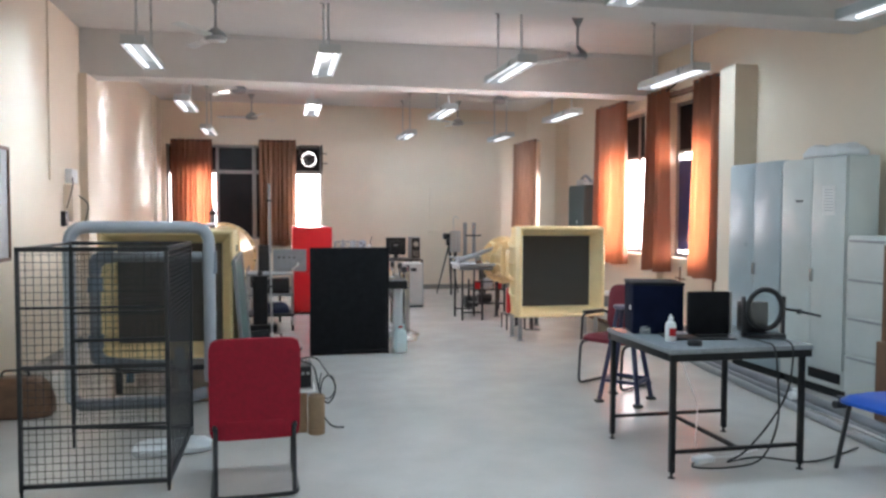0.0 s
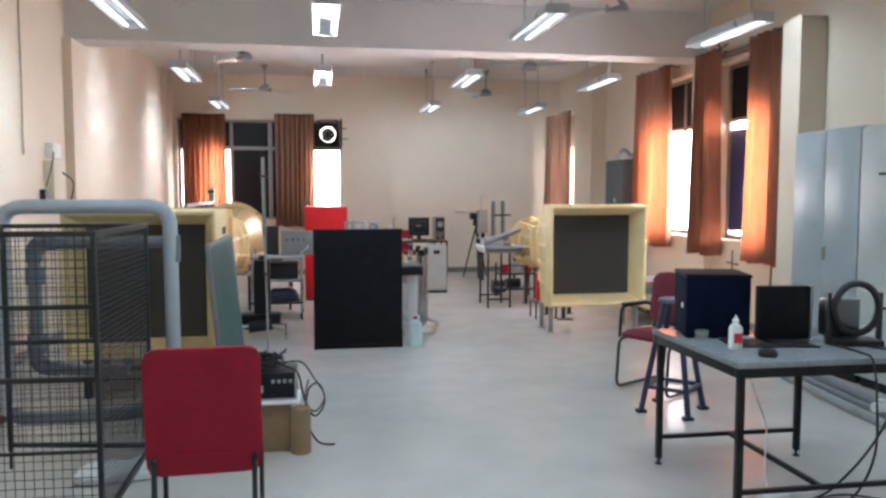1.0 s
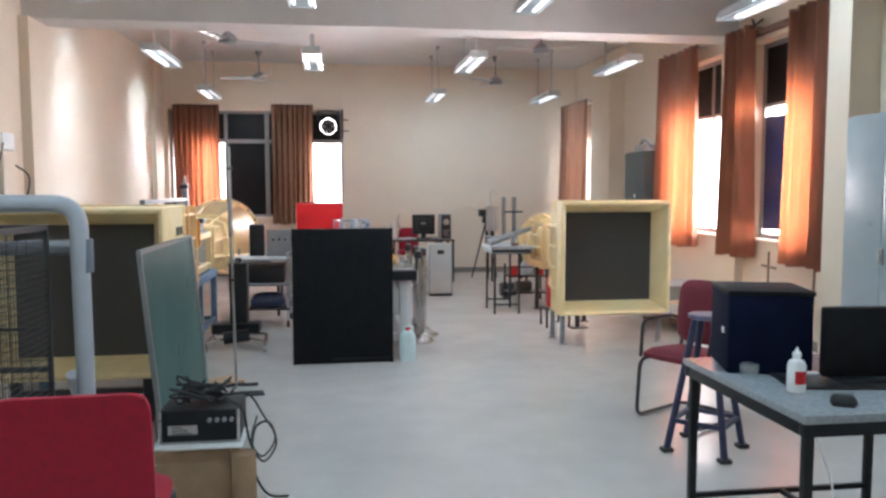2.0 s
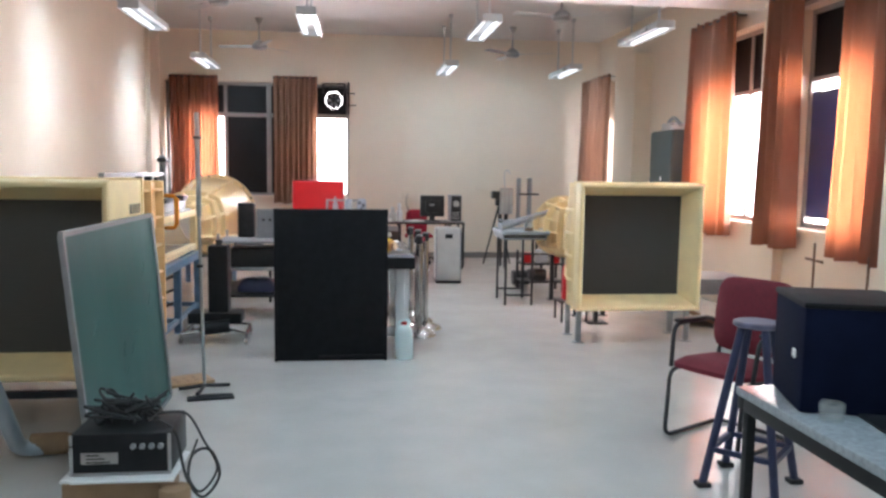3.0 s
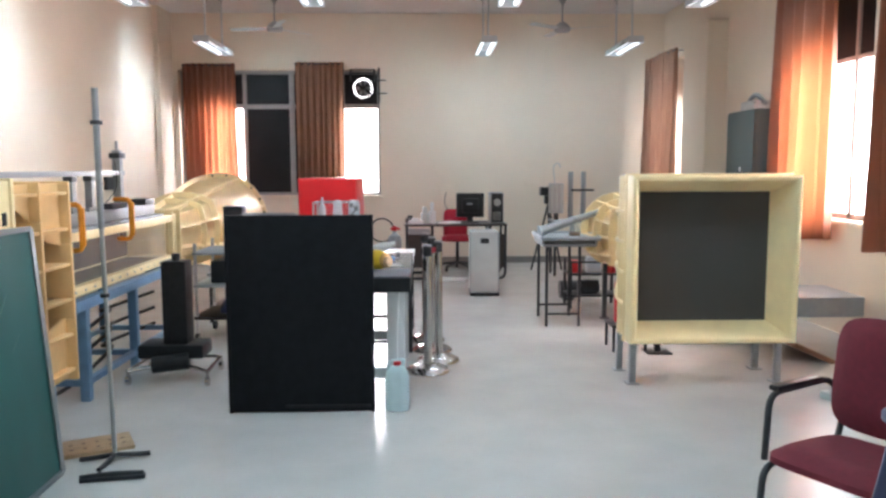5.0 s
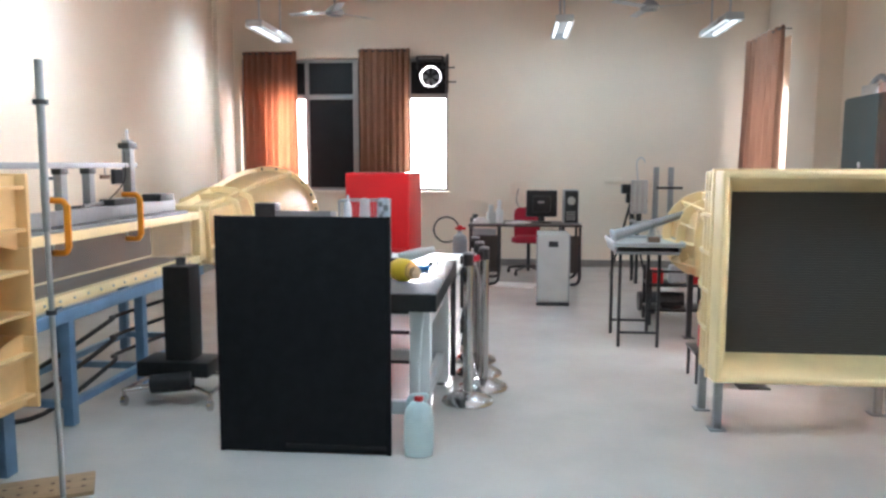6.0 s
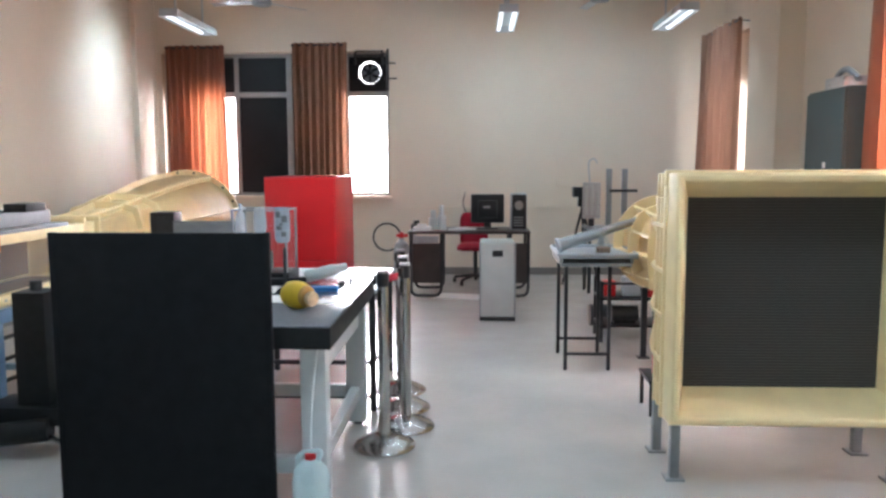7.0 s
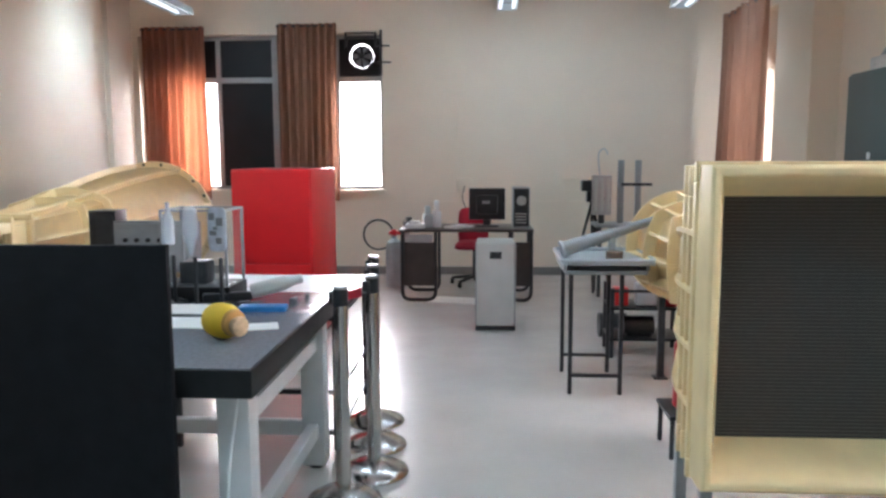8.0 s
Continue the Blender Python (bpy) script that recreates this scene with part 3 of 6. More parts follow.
def foot(name_parent, x, y, top, material, plate=0.09):
    bm = box(B(), (x - 0.022, y - 0.022, 0.008), (x + 0.022, y + 0.022, top), 0.003)
    leg = part("leg", bm, material, name_parent)
    part("foot_plate", box(B(), (x - plate / 2, y - plate / 2, 0), (x + plate / 2, y + plate / 2, 0.01), 0.002), material, leg)


# the tunnel near the windows
tun = thing("wind_tunnel", (3.252, 8.5, 0), "yellow fibreglass wind tunnel with a dark-screened square mouth", "wind tunnel", "wind tunnels")
CZ = 0.88
body = new("intake")
body.parent = tun
body.location = (0, 0, CZ)
HALF = 0.566
intake(body, HALF, 0.19)
for y in (0.31, 0.38):
    part("flange", square_ring(B(), HALF - 0.004, 0.45, y - 0.011, y + 0.011), M_FRP, body)
SEC = [(0.19, 0.485, 0), (0.42, 0.48, 0), (0.55, 0.46, 0), (0.75, 0.4, 0.05), (0.95, 0.31, 0.1), (1.15, 0.24, 0.12), (1.35, 0.2, 0.1), (1.5, 0.19, 0.05)]
con = part("contraction", loft(B(), SEC), M_FRP, tun)
con.location = (0, 0, CZ)
for y, h, q in ((0.7, 0.415, 0.03), (1.0, 0.29, 0.1), (1.48, 0.19, 0.05)):
    r = part("rib", rib_frame(B(), y, h, q, 0.08), M_FRP, con)
for side in range(4):
    for off in (-0.66, -0.22, 0.22, 0.66):
        bm = B()
        prev = None
        for y, h, q in SEC:
            a = math.atan(off)
            rr = h * ((1 - q) / math.cos(a) + q)
            u, v = rr * math.sin(a), rr * math.cos(a)
            T = Matrix.Rotation(side * math.pi / 2, 3, "Y")
            row = [bm.verts.new(T @ Vector((u + t, y, v + e))) for t, e in ((-0.009, -0.005), (0.009, -0.005), (0.009, 0.085), (-0.009, 0.085))]
            if prev:
                for k in range(4):
                    bm.faces.new((prev[k], prev[(k + 1) % 4], row[(k + 1) % 4], row[k]))
            prev = row
        part("stiffener", bm, M_FRP, con)
test = part("test_section", square_ring(B(), 0.2, 0.185, 1.5, 1.85), M_FRP, tun)
test.location = (0, 0, CZ)
SEC2 = [(1.85, 0.2, 0.05), (2.05, 0.225, 0.4), (2.3, 0.27, 0.8), (2.55, 0.3, 1.0), (2.65, 0.3, 1.0)]
dif = part("diffuser", loft(B(), SEC2), M_FRP, tun)
dif.location = (0, 0, CZ)
for y, h, q in ((1.87, 0.2, 0.05), (2.25, 0.26, 0.75), (2.62, 0.3, 1.0)):
    part("rib", rib_frame(B(), y, h, q, 0.075, 0.018), M_FRP, dif)
for k in range(12):
    part("stiffener", fin(SEC2, 2 * math.pi * k / 12 + 0.13, 0.065), M_FRP, dif)
for x in (-0.5, 0.52):
    for y in (0.06, 0.42):
        foot(tun, x, y + 0.12, CZ - HALF, M_GREY_STEEL)
for x in (-0.25, 0.25):
    for y in (1.45, 2.5):
        foot(tun, x * 0.6, y, CZ - 0.19 if y < 2 else CZ - 0.33, M_BLACK_STEEL)
foot(tun, -0.05, 1.08, CZ - 0.3, M_BLACK_STEEL, 0.2)

# the tunnel along the cream wall
tun2 = thing("wind_tunnel", (-1.19, 6.45, 0), "yellow fibreglass wind tunnel with clear test section on blue frame", "wind tunnel", "wind tunnels")
body = new("intake")
body.parent = tun2
body.location = (0, 0, CZ)
intake(body, HALF, 0.68)
SEC = [(0.68, 0.5, 0), (0.77, 0.49, 0), (0.86, 0.43, 0), (1.0, 0.33, 0), (1.15, 0.24, 0), (1.3, 0.205, 0)]
con = part("contraction", loft(B(), SEC), M_FRP_SKIN, tun2, "translucent orange fibreglass skin")
con.location = (0, 0, CZ)
# egg-crate stiffening: plates round the skin out to the mouth's size
for y, h in ((0.97, 0.35), (1.29, 0.21)):
    part("rib", square_ring(B(), HALF - 0.012, h, y - 0.012, y + 0.012), M_FRP_WARM, con)
for side in range(4):
    T = Matrix.Rotation(side * math.pi / 2, 4, "Y")
    for off in (-0.5, -0.3, -0.1, 0.1, 0.3, 0.5):
        bm = B()
        for (ya, ha, _), (yb, hb, _) in zip(SEC, SEC[1:]):
            ia, ib = max(ha, abs(off) * 0.0 + ha), max(hb, hb)
            vs = [bm.verts.new(T @ Vector((off * 0.98 + s, yy, zz))) for s in (-0.008, 0.008) for yy, zz in ((ya, ia - 0.01), (yb, ib - 0.01), (yb, HALF - 0.022), (ya, HALF - 0.022))]
            bm.faces.new(vs[:4])
            bm.faces.new(vs[4:][::-1])
            bm.faces.new((vs[2], vs[3], vs[7], vs[6]))
        part("stiffener", bm, M_FRP_WARM, con)
test = new("test_section")
test.parent = tun2
test.location = (0, 0, CZ)
L0, L1, TH = 1.31, 3.95, 0.178
bm = B()
for x in (-TH - 0.03, TH + 0.03):
    for z in (-TH, TH):
        box(bm, (x - 0.035, L0, z - 0.03), (x + 0.035, L1, z + 0.03), 0.004)
box(bm, (-TH, L0, -TH - 0.02), (TH, L1, -TH))
part("flange", bm, M_FRP, test)
for x in (-TH - 0.01, TH):
    part("side_window", box(B(), (x, L0 + 0.05, -TH + 0.031), (x + 0.01, L1 - 0.05, TH - 0.031)), M_ACRYLIC, test, "clear acrylic side window")
part("floor_plate", box(B(), (-TH + 0.001, L0 + 0.02, -TH + 0.001), (TH - 0.001, L1 - 0.02, -TH + 0.012)), M_BROWNBOX, test, "dark brown floor plate")
part("back_liner", box(B(), (-TH + 0.02, L0 + 0.05, -TH + 0.035), (-TH + 0.03, L1 - 0.05, TH - 0.035)), M_BROWNBOX, test, "brown rear liner")
part("lid", box(B(), (-TH - 0.06, L0 + 0.1, TH + 0.031), (TH + 0.06, L1 - 0.2, TH + 0.055), 0.004), M_ALU, test, "aluminium lid plate")
rnd = random.Random(5)
for k in range(17):
    yy = L0 + 0.1 + k * 0.145
    part("bolt", rod(B(), (TH + 0.064, yy, -TH), (TH + 0.07, yy, -TH), 0.008, seg=8), M_STEEL, test)
SEC2 = [(4.2, 0.2, 0), (4.45, 0.225, 0.25), (4.8, 0.28, 0.5), (5.2, 0.355, 0.75), (5.6, 0.43, 0.95), (6.0, 0.485, 1), (6.35, 0.51, 1), (6.55, 0.515, 1)]
part("end_box", square_ring(B(), 0.205, 0.18, 3.951, 4.19), M_FRP, test)
for yy in (3.95, 4.16):
    part("end_flange", square_ring(B(), 0.245, 0.206, yy, yy + 0.03), M_FRP, test)
dif = part("diffuser", loft(B(), SEC2), M_FRP, tun2)
dif.location = (0, 0, CZ)
for y, h, q in ((4.75, 0.272, 0.47), (5.05, 0.328, 0.66), (6.53, 0.514, 1)):
    part("rib", rib_frame(B(), y, h, q, 0.055, 0.022), M_FRP, dif)
for k in range(8):
    part("stiffener", fin(SEC2, 2 * math.pi * k / 8 + 0.3, 0.05, 0.011), M_FRP, dif)
for k in range(20):
    a = 2 * math.pi * (k + 0.5) / 20
    part("bolt_hole", rod(B(), (0.542 * math.cos(a), 6.515, 0.542 * math.sin(a)), (0.542 * math.cos(a), 6.5185, 0.542 * math.sin(a)), 0.014, seg=8), M_BLACK, dif, "dark bolt hole in the end flange")
# dark stencilled marks on the tunnel's side, unreadable
for k in range(4):
    part("stencil_mark", box(B(), (HALF, 0.4 + 0.06 * k, 0.36), (HALF + 0.002, 0.44 + 0.06 * k, 0.42)), M_BLACK, tun2.children[0])
# blue steel frame under the tunnel
bm = B()
for x in (-0.3, 0.3):
    box(bm, (x - 0.03, 1.24, 0.6), (x + 0.03, 3.8, 0.67), 0.004)
for y in (1.28, 3.76):
    box(bm, (-0.27, y - 0.03, 0.6), (0.27, y + 0.03, 0.67), 0.004)
part("table_frame", bm, M_BLUE_STEEL, tun2)
for x in (-0.3, 0.3):
    for y in (1.95, 2.8, 3.7):
        part("leg", box(B(), (x - 0.03, y - 0.03, 0), (x + 0.03, y + 0.03, 0.6), 0.004), M_BLUE_STEEL, tun2)
bm = B()
for x in (-0.3, 0.3):
    box(bm, (x - 0.02, 1.98, 0.1), (x + 0.02, 3.67, 0.14))
for y in (1.95, 2.8, 3.7):
    box(bm, (-0.27, y - 0.02, 0.1), (0.27, y + 0.02, 0.14))
part("bottom_rail", bm, M_BLUE_STEEL, tun2)
for x in (-0.39, 0.39):
    part("leg", box(B(), (x - 0.04, 1.2, 0), (x + 0.04, 1.28, CZ - HALF + 0.012), 0.004), M_BLUE_STEEL, tun2)
part("cross_rail", box(B(), (-0.349, 1.22, 0.24), (0.349, 1.26, 0.29), 0.004), M_BLUE_STEEL, tun2)
for x in (-0.42, 0.42):
    for y in (0.1, 0.6):
        bm = box(B(), (x - 0.03, y - 0.03, 0), (x + 0.03, y + 0.03, CZ - HALF), 0.004)
        part("leg", bm, M_BLACK_STEEL if y < 0.5 else M_BLUE_STEEL, tun2)
for x in (-0.3, 0.3):
    part("leg", box(B(), (x - 0.03, 6.1, 0), (x + 0.03, 6.16, 0.52), 0.004), M_BLUE_STEEL, tun2)
for k in range(3):
    z = 0.42 - 0.14 * k
    part("hose", tube(B(), smooth_path([(0.25 - 0.1 * k, 1.5, z), (0.1, 2.0, z - 0.1), (0.2, 2.6, z + 0.05), (-0.1, 3.2, z - 0.05), (0.1, 3.8, z)], 6), 0.014, 8), M_RUBBER, tun2, "black hose under the tunnel")
part("cross_rail", box(B(), (-0.39, 0.07, 0.2), (0.39, 0.11, 0.24)), M_BLACK_STEEL, tun2)


# ---- near the cage ----
def wire_panel(bm, a, b, z0, z1, pitch=0.042, r=0.0014):
    """A welded wire grid between two upright lines in plan."""
    a, b = Vector((*a, 0)), Vector((*b, 0))
    n = max(1, round((b - a).length / pitch))
    for i in range(1, n):
        p = a.lerp(b, i / n)
        bar(bm, (p.x, p.y, z0), (p.x, p.y, z1), r * 2)
    m = round((z1 - z0) / pitch)
    for k in range(1, m):
        z = z0 + (z1 - z0) * k / m
        bar(bm, (a.x, a.y, z), (b.x, b.y, z), r * 2)
    return bm


cage = thing("wire_cage", (-1.2, 4.55, 0), "black steel cage of welded wire mesh, standing on short feet", "cage")
FL, FR, BL, BR = (-0.44, -0.52), (0.35, -0.55), (-0.4, 0.43), (0.37, 0.42)
ZT, ZB = 1.405, 0.06
LOW = {FL: ZB, FR: ZB, BL: 0.14, BR: 0.1}
for p in (FL, FR, BL, BR):
    post = part("post", box(B(), (p[0] - 0.011, p[1] - 0.011, LOW[p] - 0.03), (p[0] + 0.011, p[1] + 0.011, ZT), 0.002), M_BLACK_STEEL, cage)
    part("foot", rod(B(), (p[0], p[1], 0), (p[0], p[1], LOW[p] - 0.025), 0.009, seg=10), M_RUBBER, post)
# an open side towards the wall; front, inner and rear panels
for p, q, levels, pitch in ((FL, FR, (1.066, 0.73, 0.393), 0.042), (FR, BR, (), 0.028), (BL, BR, (0.92, 0.73, 0.5), 0.042)):
    for z in levels:
        part("rail", bar(B(), (*p, z), (*q, z), 0.024 if z == 0.73 else 0.014), M_BLACK_STEEL, cage)
    part("rail", bar(B(), (*p, ZT - 0.012), (*q, ZT - 0.012), 0.024), M_BLACK_STEEL, cage)
    part("rail", bar(B(), (*p, LOW[p]), (*q, LOW[q]), 0.024), M_BLACK_STEEL, cage)
    tagged(part("wire_mesh", wire_panel(B(), p, q, LOW[p], ZT, pitch), M_BLACK_STEEL, cage), kind="stuff")
part("rail", bar(B(), (*FL, ZT - 0.012), (*BL, ZT - 0.012), 0.018), M_BLACK_STEEL, cage)

loop = thing("pipe_loop", (-1.17, 5.06, 0), "grey PVC pipe loop with dark elbows and a collar", "pipe")
part("outer_pipe", tube(B(), fillet([(-0.46, 0, 0.3), (-0.46, 0, 1.5), (0.46, 0, 1.5), (0.46, 0.02, 0.4)], 0.12, 6), 0.042, 16), M_PVC, loop)
part("bottom_pipe", tube(B(), fillet([(-0.46, 0, 0.32), (-0.4, 0, 0.27), (0.2, 0, 0.27), (0.42, 0.1, 0.3)], 0.1, 6), 0.042, 14), M_PVC_MID, loop)
part("inner_pipe", tube(B(), fillet([(0.46, 0.03, 1.29), (-0.3, 0.02, 1.29), (-0.3, 0.02, 0.56), (0.2, 0.02, 0.52)], 0.12, 6), 0.036, 14), M_PVC_MID, loop)
for p, q in (((0.462, 0.02, 1.33), (0.462, 0.02, 1.17)), ((-0.3, 0.02, 1.15), (-0.3, 0.02, 1.05)), ((-0.3, 0.02, 0.75), (-0.3, 0.02, 0.66))):
    part("collar", rod(B(), p, q, 0.052, seg=16), M_PVC_DARK, loop)
part("elbow", tube(B(), fillet([(-0.18, 0.02, 1.29), (-0.3, 0.02, 1.29), (-0.3, 0.02, 1.18)], 0.1, 6), 0.043, 14), M_PVC_DARK, loop)
part("elbow", tube(B(), fillet([(-0.3, 0.02, 0.68), (-0.3, 0.02, 0.56), (-0.18, 0.02, 0.55)], 0.1, 6), 0.043, 14), M_PVC_DARK, loop)
single("pipe_bend", tube(B(), fillet([(-0.02, -0.25, 0.5), (0, 0, 0.05), (0.14, 0.06, 0.05)], 0.16, 8), 0.042, 14), M_PVC, (-1.0, 6.1, 0), "pale grey pipe bend standing on the floor", "pipe")
single("pipe_offcut", rod(rod(B(), (-0.1, 0, 0.06), (0.07, 0.02, 0.06), 0.058, seg=18), (0.07, 0.02, 0.06), (0.1, 0.02, 0.06), 0.05, seg=18), M_CARD, (-0.86, 6.15, 0), "short brown pipe offcut lying on the floor", "pipe")


def seat_pad(bm, w, d, t, m, square=5):
    """A cushion, thick in the middle, with rounded corners."""
    n = 12
    top, bot = [], []
    for j in range(n + 1):
        for i in range(n + 1):
            u, v = i / n * 2 - 1, j / n * 2 - 1
            k = (abs(u) ** square + abs(v) ** square) ** (1 / square) if (u or v) else 1
            s = max(abs(u), abs(v)) / k if k else 1
            x, y = u * s * w / 2, v * s * d / 2
            e = (1 - max(abs(u), abs(v)) ** 6)
            top.append(bm.verts.new(m @ Vector((x, y, t * (0.35 + 0.65 * e)))))
            bot.append(bm.verts.new(m @ Vector((x, y, 0 if max(abs(u), abs(v)) > 0.99 else -0.012))))
    for L, flip in ((top, 0), (bot, 1)):
        for j in range(n):
            for i in range(n):
                f = [L[j * (n + 1) + i], L[j * (n + 1) + i + 1], L[(j + 1) * (n + 1) + i + 1], L[(j + 1) * (n + 1) + i]]
                bm.faces.new(f[::-1] if flip else f)
    edge = [i for i in range(n + 1)] + [j * (n + 1) + n for j in range(1, n + 1)] + [n * (n + 1) + i for i in range(n - 1, -1, -1)] + [j * (n + 1) for j in range(n - 1, 0, -1)]
    for a, b in zip(edge, edge[1:] + edge[:1]):
        bm.faces.new((top[a], bot[a], bot[b], top[b]))
    return bm


cs = thing("plastic_sheet", (-0.93, 4.76, 0), "crumpled white plastic sheet lying on the floor by a cage", "plastic sheet", rz=8)
bm = seat_pad(B(), 0.5, 0.24, 0.05, pose(0, 0, 0.012))
for v in bm.verts:
    if v.co.z > 0.014:
        v.co += Vector((0.02 * noise.noise(v.co * 9), 0.02 * noise.noise(v.co * 11 + Vector((3, 1, 0))), 0.045 * abs(noise.noise(v.co * 17))))
part("sheet", bm, M_WHITE, cs)


def visitor_chair(at, rz, fabric, label, z_low, z_top, arms):
    """A cantilever chair that faces its own -y."""
    ch = thing("visitor_chair", at, label, "chair", "visitor chairs", rz)
    part("seat", seat_pad(B(), 0.5, 0.48, 0.07, pose(0, -0.02, 0.415, -3)), fabric, ch)
    part("backrest", seat_pad(B(), 0.5, z_top - z_low, 0.06, pose(0, 0.225, (z_low + z_top) / 2, 90 - 7, 0, 0), 5 if arms else 11), fabric, ch)
    bm = B()
    for s in (-1, 1):
        tube(bm, fillet([(s * 0.22, 0.235, z_low + 0.08), (s * 0.22, 0.2, 0.405), (s * 0.235, -0.24, 0.405), (s * 0.235, -0.27, 0.016), (s * 0.235, 0.26, 0.016), (0, 0.27, 0.016)], 0.07, 5), 0.0125, 10)
    part("sled_leg", bm, M_BLACK_STEEL, ch)
    if arms:
        for s in (-1, 1):
            arm = part("arm_frame", tube(B(), fillet([(s * 0.26, -0.2, 0.41), (s * 0.27, -0.17, 0.655), (s * 0.27, 0.2, 0.66), (s * 0.23, 0.235, 0.6)], 0.06, 5), 0.0125, 10), M_BLACK_STEEL, ch)
            part("arm_pad", box(B(), (s * 0.27 - 0.022, -0.15, 0.662), (s * 0.27 + 0.022, 0.14, 0.684), 0.01), M_BLACK_PLASTIC, arm)
    return ch


chair = visitor_chair((-0.37, 4.02, 0), 183, M_RED_FAB, "red upholstered visitor chair on a black tubular frame", 0.315, 0.905, False)
for s in (-1, 1):
    part("rear_leg", tube(B(), [(s * 0.215, 0.215, 0.4), (s * 0.215, 0.235, 0.016)], 0.0125, 8), M_BLACK_STEEL, chair)
visitor_chair((2.88, 6.1, 0), -60, M_MAROON_FAB, "maroon visitor chair with black armrests on a tubular frame", 0.48, 0.925, True)

# cartons with an electronic unit on top
single("carton", box(B(), (-0.2, -0.17, 0), (0.17, 0.17, 0.29), 0.006), M_CARD, (-0.2, 5.2, 0), "brown cardboard carton on the floor", "box")
single("canister", lathe(B(), [(0.055, 0), (0.06, 0.005), (0.06, 0.27), (0.055, 0.28), (0.05, 0.275)], 24), M_CARD, (0.035, 5.0, 0), "tan cylindrical cardboard canister standing on the floor", "canister")
single("paper", box(box(B(), (-0.22, -0.15, 0), (0.2, 0.15, 0.012), 0.002), (-0.17, -0.19, 0.012), (0.22, 0.12, 0.022), 0.002), M_PAPER, (-0.19, 5.19, 0.29), "loose stack of paper on a carton", "paper")
unit = thing("power_supply", (-0.18, 5.2, 0.3135), "black electronic unit with tangled leads on its lid", "electronics")
part("casing", box(B(), (-0.19, -0.15, 0), (0.19, 0.15, 0.17), 0.012), M_BLACK, unit)
for x in (-0.186, 0.186):
    part("corner_trim", box(B(), (x - 0.006, -0.156, 0.004), (x + 0.006, -0.144, 0.166), 0.002), M_STEEL, unit, "silver corner trim")
part("bottom_trim", box(B(), (-0.18, -0.156, 0.004), (0.18, -0.1495, 0.014), 0.001), M_STEEL, unit, "silver lower trim")
for k in range(4):
    part("knob", rod(B(), (0.05 + 0.035 * k, -0.165, 0.12), (0.05 + 0.035 * k, -0.15, 0.12), 0.011, seg=12), M_GREY_STEEL, unit)
part("label_plate", box(B(), (-0.15, -0.154, 0.05), (-0.01, -0.15, 0.095), 0.001), M_STEEL, unit, "silver label plate with unreadable print")
for k in range(3):
    part("print_line", box(B(), (-0.13, -0.1555, 0.055 + 0.014 * k), (-0.04 - 0.02 * k, -0.1542, 0.06 + 0.014 * k)), M_BLACK, unit)
part("handle", tube(B(), fillet([(-0.1, 0, 0.17), (-0.1, 0, 0.21), (0.06, 0, 0.21), (0.06, 0, 0.17)], 0.03), 0.008), M_BLACK_PLASTIC, unit)
rnd = random.Random(11)


def lead(name_parent, pts, r=0.005, material=None, name="cable"):
    return part(name, tube(B(), smooth_path(pts, 7), r, 7), material or M_RUBBER, name_parent)


for k in range(9):
    pts = [(rnd.uniform(-0.15, 0.12), rnd.uniform(-0.12, 0.12), 0.18 + 0.1 * rnd.random()) for _ in range(7)]
    lead(unit, pts, 0.006)
lead(unit, [(0.12, -0.05, 0.19), (0.2, -0.1, 0.15), (0.24, -0.12, -0.02), (0.3, -0.1, -0.12), (0.36, -0.05, -0.05), (0.33, -0.1, 0.08), (0.26, -0.12, 0.05), (0.25, -0.1, -0.15), (0.32, -0.15, -0.27), (0.42, -0.1, -0.3075)], 0.006)
lead(unit, [(0.1, 0.0, 0.2), (0.22, 0.0, 0.2), (0.3, -0.05, 0.1), (0.36, -0.1, 0.0), (0.3, -0.14, -0.08), (0.24, -0.08, -0.02), (0.26, 0.02, 0.08)], 0.005)

# chalkboard that leans with its foot on the floor
brd = new("chalkboard")
tagged(brd, "green chalkboard with chalk smears, in an aluminium edge, leaning upright", "chalkboard")
TL, TR, BRc, BLc = [Vector(p) for p in ((-0.575, 5.6, 1.22), (-0.6, 7.22, 1.215), (-0.49, 7.18, 0.012), (-0.465, 5.6, 0.012))]
brd.matrix_world = Matrix.Translation((-0.53, 6.35, 0))
off = Vector((-0.53, 6.35, 0))
nrm = (TR - TL).cross(BLc - TL).normalized()
if nrm.x < 0:
    nrm.negate()


def slab(bm, quad, t):
    a = [bm.verts.new(p - off) for p in quad]
    b = [bm.verts.new(p - off - nrm * t) for p in quad]
    bm.faces.new(a)
    bm.faces.new(b[::-1])
    for i in range(4):
        bm.faces.new((a[i], b[i], b[(i + 1) % 4], a[(i + 1) % 4]))
    return bm


part("board", slab(B(), (TL, TR, BRc, BLc), 0.018), M_BOARD, brd)
for p, q in ((TL, TR), (TR, BRc), (BRc, BLc), (BLc, TL)):
    part("edge_strip", bar(B(), p - off, q - off, 0.024, 0.026), M_ALU, brd, "aluminium edge strip")
for k in range(9):
    u, v = rnd.uniform(0.15, 0.9), rnd.uniform(0.25, 0.85)
    p = TL.lerp(TR, u).lerp(BLc.lerp(BRc, u), v) - off + nrm * 0.001
    d = (TR - TL).normalized() * rnd.uniform(0.02, 0.09) + (BLc - TL).normalized() * rnd.uniform(-0.09, 0.02)
    part("chalk_stroke", bar(B(), p, p + d, 0.003, 0.0012), M_CHALK, brd, "faint chalk stroke")

